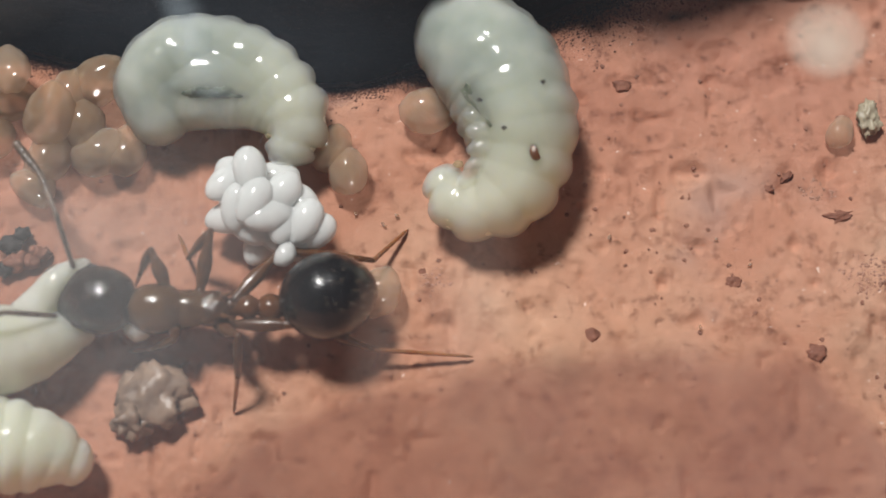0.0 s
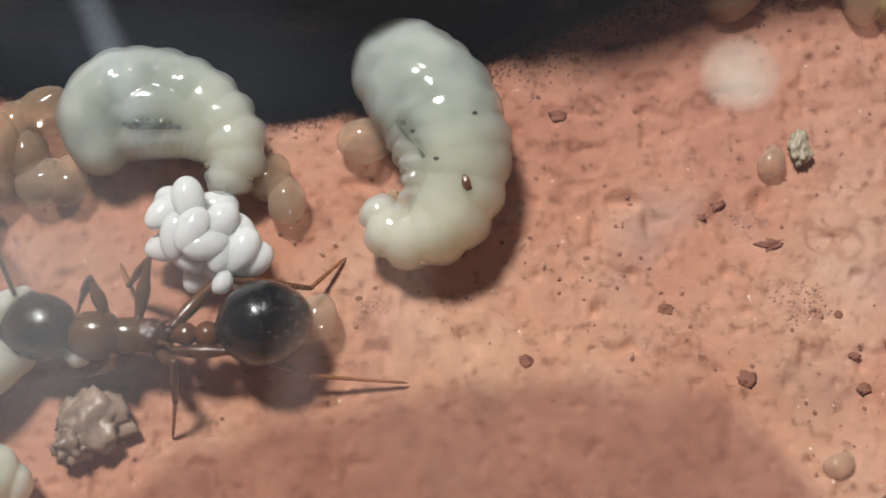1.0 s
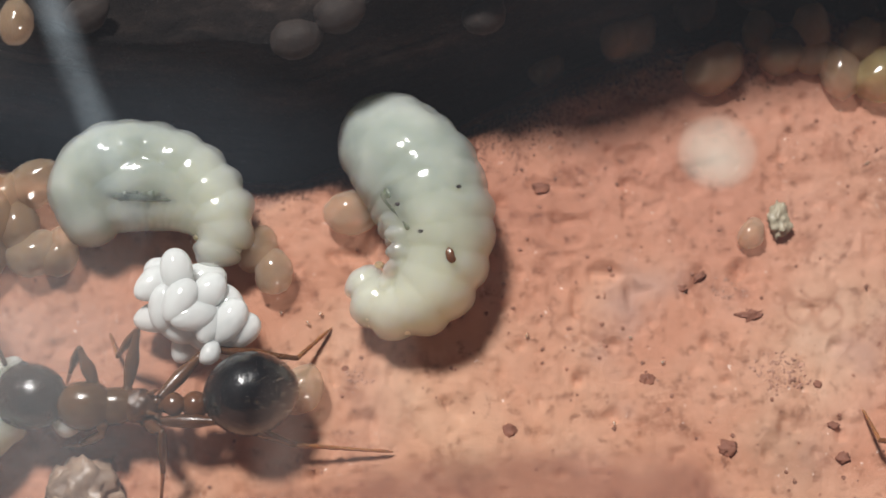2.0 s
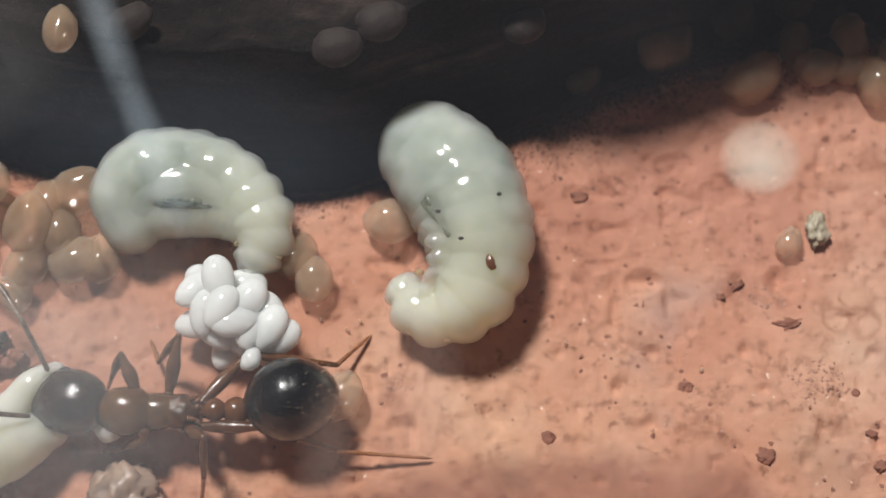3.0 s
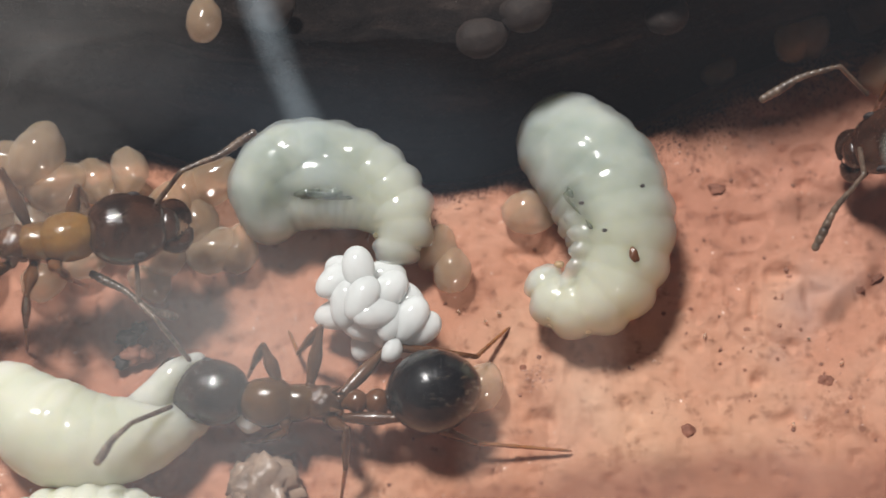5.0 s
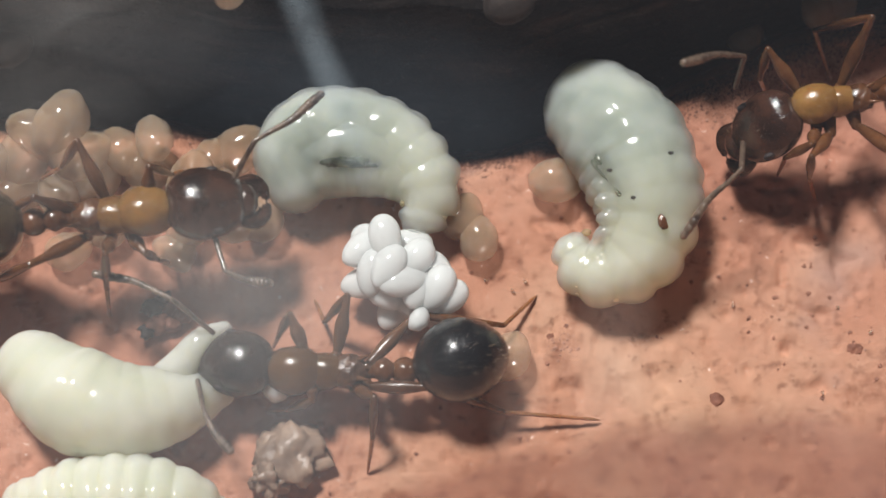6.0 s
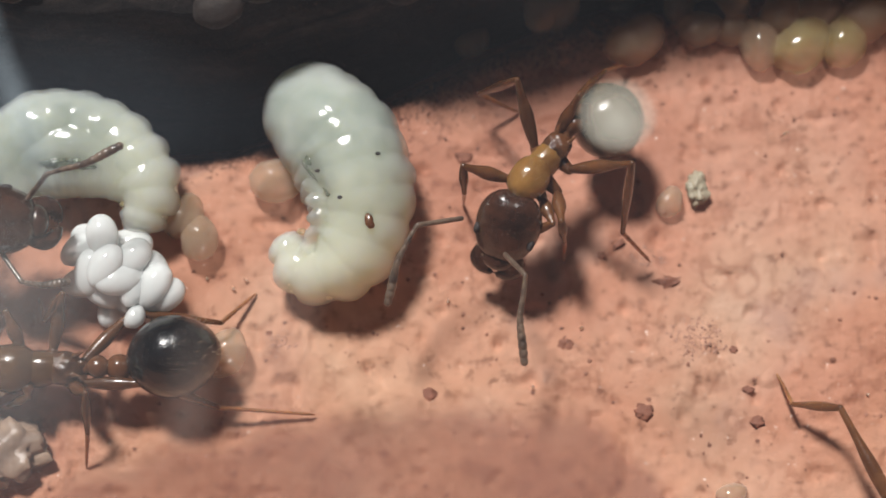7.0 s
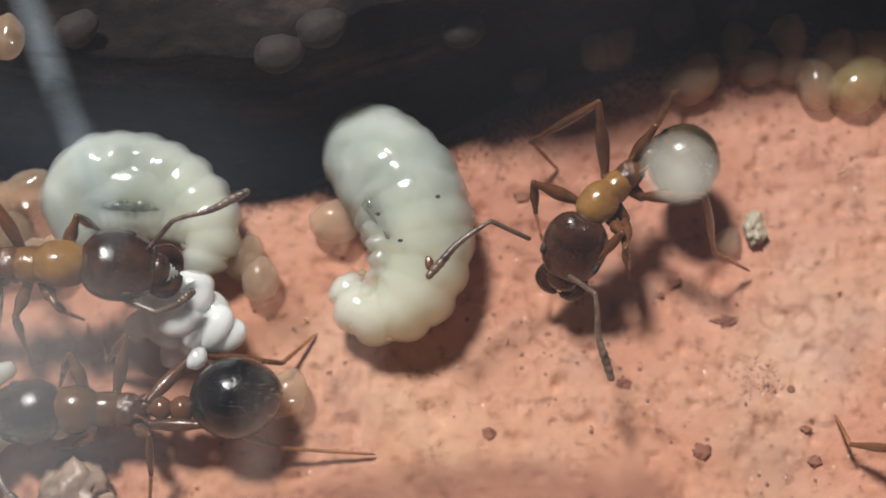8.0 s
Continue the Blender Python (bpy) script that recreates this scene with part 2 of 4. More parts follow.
def glass_material():
    m, n, l, b = material("clear_glass")
    out = n["Material Output"]
    clear, gloss, mx, fr = n.new("ShaderNodeBsdfTransparent"), n.new("ShaderNodeBsdfGlossy"), n.new("ShaderNodeMixShader"), n.new("ShaderNodeFresnel")
    fr.inputs["IOR"].default_value = 1.3
    gloss.inputs["Roughness"].default_value = 0.02
    # Faint bluish film: a haze put into the glass's colour to lift the blacks.
    film, hazy = n.new("ShaderNodeBsdfDiffuse"), n.new("ShaderNodeMixShader")
    film.inputs["Color"].default_value = (0.46, 0.47, 0.53, 1)
    l.new(ramp(n, l, noise_tex(n, l, 170, 3), [(0.3, (0.008,) * 3), (0.7, (0.019,) * 3)]), hazy.inputs["Fac"])
    l.new(clear.outputs[0], hazy.inputs[1])
    l.new(film.outputs[0], hazy.inputs[2])
    l.new(fr.outputs[0], mx.inputs["Fac"])
    l.new(hazy.outputs[0], mx.inputs[1])
    l.new(gloss.outputs[0], mx.inputs[2])
    l.new(mx.outputs[0], out.inputs["Surface"])
    return m


PLASTER = plaster_material()
EARTH = earth_material()
CREAM_A = ((0.8, -0.6, 0), -3.59, -2.04)
CREAM_B = ((0.2, -1.0, 0), -0.8, 1.0)
SKIN_A = flesh_material("larva_skin", (0.70, 0.735, 0.675), (0.51, 0.555, 0.505), sss=0.0009, scale=1300, body=0.34, cream=(*CREAM_A, (0.82, 0.86, 0.75)))
SKIN_B = flesh_material("larva_skin", (0.70, 0.735, 0.675), (0.51, 0.555, 0.505), sss=0.0009, scale=1300, body=0.34, cream=(*CREAM_B, (0.84, 0.87, 0.73)))
FAT_A = flesh_material("larva_fat_body", (0.58, 0.63, 0.55), (0.26, 0.32, 0.28), sss=0.0012, scale=1300, body=0.82, cream=(*CREAM_A, (0.72, 0.73, 0.57)))
FAT_B = flesh_material("larva_fat_body", (0.56, 0.615, 0.545), (0.24, 0.31, 0.275), sss=0.0012, scale=1300, body=0.82, cream=(*CREAM_B, (0.76, 0.75, 0.56)))
GUT = flesh_material("larva_gut", (0.24, 0.27, 0.215), (0.07, 0.085, 0.065), sss=0.0003, scale=5200, body=0.6)
CREAM = flesh_material("cream_larva_skin", (0.80, 0.81, 0.67), (0.67, 0.70, 0.55), sss=0.0008, scale=1100, body=0.80)
EGG = flesh_material("white_egg", (0.90, 0.925, 0.92), (0.82, 0.86, 0.85), 0.12, 0.0004, radius=(1.0, 1.0, 1.0), body=0.80, weight=0.6)
AMBER = flesh_material("amber_brood", (0.65, 0.46, 0.32), (0.50, 0.34, 0.22), 0.2, 0.0005, body=0.32)
PALE = flesh_material("pale_brood", (0.68, 0.51, 0.37), (0.53, 0.38, 0.27), 0.2, 0.0005, body=0.34)
YELLOW = flesh_material("yellow_brood", (0.62, 0.49, 0.25), (0.48, 0.36, 0.18), 0.2, 0.0004, body=0.36)
HEAD_DARK = chitin_material("dark_head", (0.034, 0.022, 0.018), (0.008, 0.006, 0.006), 0.14, 2600, 0.0, 0.00003)
HEAD_BROWN = chitin_material("brown_head", (0.062, 0.026, 0.016), (0.016, 0.008, 0.006), 0.14, 2600, 0.0, 0.00003)
THORAX = chitin_material("amber_thorax", (0.31, 0.165, 0.050), (0.15, 0.072, 0.024), 0.22, 1500, 0.4)
THORAX_DARK = chitin_material("brown_thorax", (0.125, 0.058, 0.018), (0.045, 0.019, 0.007), 0.2, 1100, 0.2)
RUGOSE = chitin_material("wrinkled_dark_chitin", (0.15, 0.062, 0.026), (0.035, 0.016, 0.009), 0.2, 2600, 0.2, 0.00005)
BRISTLE = chitin_material("pale_bristle", (0.40, 0.30, 0.19), (0.28, 0.19, 0.11), 0.3, 1500, 0.3)
WAIST = chitin_material("brown_waist", (0.14, 0.054, 0.020), (0.065, 0.024, 0.010), 0.22, 1500, 0.2)
GASTER = chitin_material("black_gaster", (0.012, 0.012, 0.014), (0.005, 0.005, 0.006), 0.2)
GASTER_BROWN = chitin_material("olive_gaster", (0.085, 0.055, 0.024), (0.030, 0.020, 0.010), 0.2)
LEG = chitin_material("brown_leg", (0.15, 0.062, 0.024), (0.06, 0.024, 0.011), 0.26, 1500, 0.25)
TARSUS = chitin_material("amber_foot", (0.32, 0.14, 0.055), (0.18, 0.075, 0.03), 0.3, 1500, 0.4)
FEELER = chitin_material("grey_brown_antenna", (0.20, 0.14, 0.10), (0.045, 0.03, 0.024), 0.3, 5200)
CRUMB = grain_material("brown_crumb", (0.32, 0.13, 0.078), (0.16, 0.060, 0.038))
CLOD = grain_material("grey_clod", (0.36, 0.25, 0.18), (0.13, 0.085, 0.065), 0.28)
FLAKE = grain_material("grey_flake", (0.52, 0.46, 0.34), (0.28, 0.24, 0.17), 0.35)
# Brood colour with the bank's shade painted in, far darker than AMBER.
SHADE_BROOD = grain_material("shade_dark_brood", (0.030, 0.019, 0.014), (0.014, 0.009, 0.008), 0.8)
SOOT = grain_material("dark_crumb", (0.05, 0.04, 0.04), (0.02, 0.017, 0.017))
GLASS = glass_material()
DUST = dust_material()
DARK_SPOT = film_material("dark_spot", (0.10, 0.06, 0.03), 0.5)
MILK = film_material("milky_droplet", (0.68, 0.66, 0.57), 0.66, 0.45)
SMEAR = film_material("whitish_smear", (0.52, 0.62, 0.70), 0.30)
# The four veils paint stray light and sheen as pale films over dark areas.
VEIL = film_material("greyish_haze", (0.60, 0.62, 0.64), 0.15)
THIN_VEIL = film_material("thin_haze", (0.60, 0.58, 0.57), 0.15)
WHITE_VEIL = film_material("whitish_haze", (0.60, 0.59, 0.58), 0.23)
BLUE_VEIL = film_material("bluish_haze", (0.40, 0.50, 0.62), 0.06)
FAINT = film_material("faint_droplet", (0.80, 0.66, 0.60), 0.11, 0.8)


# ---- mesh helpers (millimetres in, metres out) ----
def part(name, bm, mat, parent=None, label="", at=(0, 0, 0), smooth=True):
    bmesh.ops.recalc_face_normals(bm, faces=bm.faces)
    for v in bm.verts:
        v.co *= MM
    for f in bm.faces:
        f.smooth = smooth
    me = bpy.data.meshes.new(name)
    bm.to_mesh(me)
    bm.free()
    me.materials.append(mat)
    ob = new(name, me)
    ob.parent = parent
    ob.location = Vector(at) * MM
    if label:
        ob["label"] = label
    return ob


def spline(pts, s):
    """A Catmull-Rom curve through rows of numbers, s from 0 to 1."""
    n = len(pts) - 1
    i = min(int(s * n), n - 1)
    u = s * n - i
    a, b, c, d = (np.array(pts[max(0, min(n, j))], float) for j in (i - 1, i, i + 1, i + 2))
    return 0.5 * (2 * b + (c - a) * u + (2 * a - 5 * b + 4 * c - d) * u * u + (3 * b - a - 3 * c + d) * u ** 3)


def tube(pts, sides=20, rings=40, segments=0, amp=0.0, flat=1.0, bm=None, ripple=0.0, seed=0, amp_end=None, flank=0.0):
    """A closed round body swept along rows of x, y, z, radius; segments and amp: body rings; flank: how far the rings keep to the flanks; flat: height over width."""
    bm = bm or bmesh.new()
    rows = [spline(pts, i / 200) for i in range(201)]
    length = [0.0]
    for a, b in zip(rows, rows[1:]):
        length.append(length[-1] + float(np.linalg.norm(b[:3] - a[:3])))
    total = length[-1]
    r0, r1 = rows[0][3], rows[-1][3]
    span = total + r0 + r1
    last, up = None, Vector((0, 0, 1))
    made = []
    for i in range(rings + 1):
        w = 0.5 - 0.5 * math.cos(math.pi * i / rings) if segments == 0 else i / rings
        w = 0.5 * w + 0.5 * (0.5 - 0.5 * math.cos(math.pi * i / rings))
        d = w * span - r0
        dd = min(max(d, 0), total)
        k = np.interp(dd, length, np.arange(201))
        j = min(int(k), 199)
        p = rows[j] + (rows[j + 1] - rows[j]) * (k - j)
        q0, q1 = rows[max(j - 1, 0)], rows[min(j + 2, 200)]
        t = Vector(q1[:3] - q0[:3]).normalized()
        r = max(p[3], 1e-4)
        c = Vector(p[:3])
        if d < 0:
            c += t * d
            r *= math.sqrt(max(0.0, 1 - (d / r0) ** 2))
        elif d > total:
            c += t * (d - total)
            r *= math.sqrt(max(0.0, 1 - ((d - total) / r1) ** 2))
        if segments:
            ph = (w * segments) % 1.0
            wave = 2 * math.sin(math.pi * ph) ** 0.8 - 1.3
            ring_amp = (amp + ((amp if amp_end is None else amp_end) - amp) * w ** 3) * wave
        else:
            ring_amp = 0.0
        side = t.cross(up)
        if side.length < 1e-3:
            side = t.cross(Vector((0, 1, 0)))
        side.normalize()
        if last is not None and side.dot(last) < 0:
            side = -side
        last = side
        over = side.cross(t).normalized()
        if r < 1e-4:
            r = 1e-4
        ring = []
        for a in range(sides):
            an = 2 * math.pi * a / sides
            rr = r * (1 + ring_amp * (1 - flank + 1.3 * flank * math.cos(an) ** 6))
            if ripple:
                v = Vector((c.x + math.cos(an), c.y + math.sin(an), d)) * 2.1 + Vector((seed, seed, 0))
                rr *= 1 + ripple * noise.noise(v)
            ring.append(bm.verts.new(c + side * (math.cos(an) * rr) + over * (math.sin(an) * rr * flat)))
        made.append(ring)
    for a, b in zip(made, made[1:]):
        for k in range(sides):
            bm.faces.new((a[k], a[(k + 1) % sides], b[(k + 1) % sides], b[k]))
    bm.faces.new(made[0])
    bm.faces.new(made[-1])
    return bm


def fused(bm, voxel=0.03, rounds=10):
    """Melts overlapping bodies into one smooth closed skin."""
    me = bpy.data.meshes.new("melt")
    bmesh.ops.recalc_face_normals(bm, faces=bm.faces)
    bm.to_mesh(me)
    bm.free()
    ob = new("melt", me)
    m = ob.modifiers.new("remesh", "REMESH")
    m.mode, m.voxel_size = "VOXEL", voxel
    m = ob.modifiers.new("smooth", "SMOOTH")
    m.factor, m.iterations = 0.5, rounds
    bpy.context.view_layer.update()
    done = ob.evaluated_get(bpy.context.evaluated_depsgraph_get())
    out = bmesh.new()
    out.from_mesh(done.to_mesh())
    done.to_mesh_clear()
    bpy.data.objects.remove(ob)
    bpy.data.meshes.remove(me)
    return out


def ball(centre, radii, turn=0.0, tilt=0.0, shape=None, u=24, v=16, bm=None, rough=0.0, seed=0.0):
    """An ellipsoid; shape(x, y, z) may move its unit-sphere points; turn and tilt in degrees."""
    bm = bm or bmesh.new()
    made = bmesh.ops.create_uvsphere(bm, u_segments=u, v_segments=v, radius=1.0)["verts"]
    m = Matrix.Translation(centre) @ Matrix.Rotation(radians(turn), 4, "Z") @ Matrix.Rotation(radians(tilt), 4, "Y") @ Matrix.Diagonal((*radii, 1))
    for p in made:
        co = Vector((p.co.z, p.co.x, p.co.y))
        if shape:
            co = Vector(shape(*co))
        if rough:
            co *= 1 + rough * noise.fractal(co * 1.7 + Vector((seed, seed * 2, 0)), 0.8, 2.0, 4)
        p.co = m @ co
    return bm


def thing(name, at, label, category, group="", turn=0.0):
    ob = new(name)
    ob.empty_display_size = 0.0002
    ob.matrix_basis = pose(at[0] * MM, at[1] * MM, at[2] * MM, 0, 0, turn)
    return tagged(ob, label, category, group)


# ---- the chamber ----
def smooth_noise(x, y, scale, seed):
    """Value noise on arrays."""
    rng = np.random.default_rng(seed)
    table = rng.random((256, 256))
    fx, fy = x / scale + 100, y / scale + 100
    ix, iy = np.floor(fx).astype(int), np.floor(fy).astype(int)
    u, v = fx - ix, fy - iy
    u, v = u * u * (3 - 2 * u), v * v * (3 - 2 * v)
    g = lambda a, b: table[a % 256, b % 256]
    return (g(ix, iy) * (1 - u) + g(ix + 1, iy) * u) * (1 - v) + (g(ix, iy + 1) * (1 - u) + g(ix + 1, iy + 1) * u) * v - 0.5


def sheet(name, xs, ys, height, mat, label):
    gx, gy = np.meshgrid(xs, ys)
    x, y, z = height(gx, gy)
    co = np.stack([x, y, z], -1).reshape(-1, 3) * MM
    w, h = len(xs), len(ys)
    idx = np.arange(w * h).reshape(h, w)
    faces = np.stack([idx[:-1, :-1], idx[:-1, 1:], idx[1:, 1:], idx[1:, :-1]], -1).reshape(-1, 4)
    me = bpy.data.meshes.new(name)
    me.from_pydata(co.tolist(), [], faces.tolist())
    me.polygons.foreach_set("use_smooth", np.ones(len(faces), bool))
    me.materials.append(mat)
    return tagged(new(name, me), label, "", "", "structure")


EDGE_X = (-13.0, 1.50, -6.2, 1.44, -3.0, 1.02, -1.17, 1.12, 0.3, 1.55, 1.76, 2.10, 2.99, 2.52, 4.23, 2.96, 5.48, 3.22, 7.0, 3.40, 12.5, 3.90)
CREST_X = (-13.0, 2.1, -6.2, 2.1, -1.2, 2.05, 0.6, 2.5, 2.2, 3.2, 4.2, 3.5, 12.5, 3.5)
LIP_X = (-13.0, 0.25, 0.0, 0.25, 1.0, -0.10, 2.0, -0.50, 4.2, -0.65, 5.5, -0.75, 12.0, -0.80)


def floor_edge(x):
    """Where the plaster floor rounds off into the gap before the bank."""
    return np.interp(x, EDGE_X[0::2], EDGE_X[1::2]) + 0.18 * smooth_noise(x, x * 0, 0.9, 21)


CRATERS = ((3.62, 0.80, 0.29, 0.24), (2.52, 0.32, 0.26, 0.22), (3.49, 1.42, 0.30, 0.24), (3.00, -0.28, 0.24, 0.20), (5.01, -0.30, 0.26, 0.26), (4.20, 1.07, 0.28, 0.22), (2.1, 1.0, 0.18, 0.14))


def floor_height(x, y):
    z = 0.10 * smooth_noise(x, y, 1.6, 1) + 0.035 * smooth_noise(x, y, 0.45, 2) + 0.016 * smooth_noise(x, y, 0.19, 3) + 0.012 * smooth_noise(x, y, 0.10, 4)
    z = z - 0.5 * np.clip(smooth_noise(x, y, 0.26, 5) - 0.30, 0, 1) - 0.7 * np.clip(smooth_noise(x, y, 0.14, 6) - 0.38, 0, 1) + 0.4 * np.clip(smooth_noise(x, y, 0.18, 7) - 0.36, 0, 1)
    for cx, cy, rx, ry in CRATERS:
        r = np.hypot((x - cx) / rx, (y - cy) / ry) + 0.5 * smooth_noise(x, y, 0.15, 8)
        z = z - 0.035 * np.clip(1.15 - r, 0, 0.3) / 0.3 + 0.02 * np.exp(-((r - 1.1) / 0.12) ** 2)
    d = np.clip((y - floor_edge(x) + np.interp(x, (0.0, 2.0), (0.45, 0.10))) / 1.4, 0, 1)
    z = z - 1.9 * d * d * (3 - 2 * d)
    return x, y, z


floor = sheet("floor", np.arange(-12, 15, 0.05), np.arange(-8, 6, 0.05), floor_height, PLASTER, "pitted pink terracotta plaster floor of the nest chamber")


def wall_height(x, s):
    """Rows of the bank's cross-section: the gap's bottom, its steep face, the crest and the rough top behind it."""
    edge = np.interp(x, EDGE_X[0::2], EDGE_X[1::2])
    crest = np.interp(x, CREST_X[0::2], CREST_X[1::2])
    foot, lip = edge + 0.80, edge + np.interp(x, LIP_X[0::2], LIP_X[1::2]) + 0.54 * crest
    y = np.select([s < 0.12, s < 0.55], [edge + 0.25 + (foot - edge - 0.25) * s / 0.12, foot + (lip - foot) * ((s - 0.12) / 0.43) ** 1.5], lip + 9.0 * ((s - 0.55) / 0.45) ** 1.6)
    k = np.clip((s - 0.12) / 0.43, 0, 1)
    z = np.where(s < 0.12, -1.6 + 0.5 * s / 0.12, -1.1 + (crest + 1.1) * k ** 0.85)
    z = z - 0.35 * np.clip((s - 0.57) / 0.1, 0, 1)
    rough = 0.30 * smooth_noise(x, s * 9, 1.3, 11) + 0.18 * smooth_noise(x, s * 14, 0.5, 12) + 0.12 * smooth_noise(x, s * 30, 0.2, 13)
    ledge = 0.35 * smooth_noise(x * 0.2, s * 22, 0.5, 14)
    return x, y + 0.4 * rough * (s > 0.02), z + (rough + ledge) * np.clip(s * 3, 0, 1) * 0.7


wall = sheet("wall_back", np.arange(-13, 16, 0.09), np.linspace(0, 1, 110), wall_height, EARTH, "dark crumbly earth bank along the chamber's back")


def plain_wall(name, x0, x1, y0, y1, top, label):
    bm = bmesh.new()
    bmesh.ops.create_cube(bm, size=1.0, matrix=Matrix.Translation(((x0 + x1) / 2, (y0 + y1) / 2, top / 2 - 0.5)) @ Matrix.Diagonal((x1 - x0, y1 - y0, top + 1, 1)))
    bmesh.ops.bevel(bm, geom=bm.edges[:], offset=0.2, segments=2, affect="EDGES")
    tagged(part(name, bm, PLASTER, smooth=False), label, "", "", "structure")


plain_wall("wall_front", -13.5, 16.5, -9.5, -7.9, 4.6, "plain terracotta plaster wall closing the chamber's front")
plain_wall("wall_left", -13.5, -11.9, -7.9, 12.4, 4.8, "plain terracotta plaster wall at the chamber's end")
plain_wall("wall_right", 14.9, 16.5, -7.9, 12.4, 4.8, "plain terracotta plaster wall at the chamber's far end")
plain_wall("wall_rear", -13.5, 16.5, 12.4, 14.0, 5.6, "plain terracotta plaster wall behind the earth bank")


def glass_cover():
    bm = bmesh.new()
    bmesh.ops.create_cube(bm, size=1.0, matrix=Matrix.Translation((1.5, 2.2, 5.4)) @ Matrix.Diagonal((31, 24, 0.4, 1)))
    ob = part("glass_cover", bm, GLASS, smooth=False)
    ob.visible_shadow = False
    ob.matrix_basis = pose(0, 0, 5.15 * MM, 3.0) @ Matrix.Translation((0, 0, -5.15 * MM))
    tagged(ob, "clear glass pane lying over the nest chamber", "", "", "structure")
    marks = (
        ("milky_droplet", "milky dried droplet under the glass", (3.93, -0.13), (0.48, 0.45), 0, MILK),
        ("faint_droplet", "faint dried droplet under the glass", (2.28, -3.82), (0.42, 0.42), 0, FAINT),
        ("smear", "whitish wipe mark under the glass", (-3.84, 1.43), (2.0, 0.26), -69, SMEAR),
        ("smear", "whitish wipe mark under the glass", (-3.21, -0.13), (1.3, 0.28), -68, SMEAR),
        # haze_patch rows: painted haze that brightens what lies below.
        ("haze_patch", "greyish stray-light haze painted on the glass", (-5.41, -3.50), (3.4, 2.5), 10, VEIL),
        ("dark_spot", "small dark brown spot on the glass", (0.92, -3.87), (0.42, 0.30), 0, DARK_SPOT),
        ("haze_patch", "bluish sky sheen painted on the glass", (-3.22, 0.08), (3.6, 1.2), -8, BLUE_VEIL),
        ("haze_patch", "whitish stray-light haze painted on the glass", (-3.86, -3.31), (2.5, 2.3), 20, VEIL),
        ("haze_patch", "thin pale haze painted on the glass", (-4.25, -2.10), (2.6, 1.5), 0, WHITE_VEIL),
        ("haze_patch", "thin pale haze painted on the glass", (-6.44, 1.21), (2.4, 1.6), 0, THIN_VEIL),
        ("haze_patch", "thin pale haze painted on the glass", (-7.0, -0.6), (1.9, 1.3), 0, THIN_VEIL),
        ("haze_streak", "pale vertical wipe streak on the glass", (-0.17, -3.11), (2.0, 0.6), 85, FAINT),
        ("haze_streak", "pale vertical wipe streak on the glass", (-1.16, -3.63), (1.2, 0.4), 85, FAINT),
    )
    for name, label, (x, y), (rx, ry), turn, mat in marks:
        bm = bmesh.new()
        bmesh.ops.create_circle(bm, cap_ends=True, segments=48, radius=1.0, matrix=Matrix.Diagonal((rx, ry, 1, 1)))
        mark = part(name, bm, mat, ob, label)
        mark.matrix_basis = pose(x * MM, y * MM, 5.15 * MM, 0, 0, turn)
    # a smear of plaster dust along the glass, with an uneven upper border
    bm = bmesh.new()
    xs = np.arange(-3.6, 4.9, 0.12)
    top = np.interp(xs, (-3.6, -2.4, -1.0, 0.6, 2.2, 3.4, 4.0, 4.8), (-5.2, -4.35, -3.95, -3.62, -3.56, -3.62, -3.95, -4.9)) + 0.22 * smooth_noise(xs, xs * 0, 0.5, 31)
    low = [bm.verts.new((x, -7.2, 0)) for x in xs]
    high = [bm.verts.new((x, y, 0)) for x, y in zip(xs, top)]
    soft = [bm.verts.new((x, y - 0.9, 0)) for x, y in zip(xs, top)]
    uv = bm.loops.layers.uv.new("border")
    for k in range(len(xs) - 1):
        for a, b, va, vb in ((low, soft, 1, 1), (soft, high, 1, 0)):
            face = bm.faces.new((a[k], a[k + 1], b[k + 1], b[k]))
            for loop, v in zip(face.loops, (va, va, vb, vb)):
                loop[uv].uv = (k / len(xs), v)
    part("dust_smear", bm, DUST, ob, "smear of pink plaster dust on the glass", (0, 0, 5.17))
    return ob


glass_cover()


# ---- larvae ----
def shrunk(rows, k):
    return [(x, y, z, q * k) for x, y, z, q in rows]


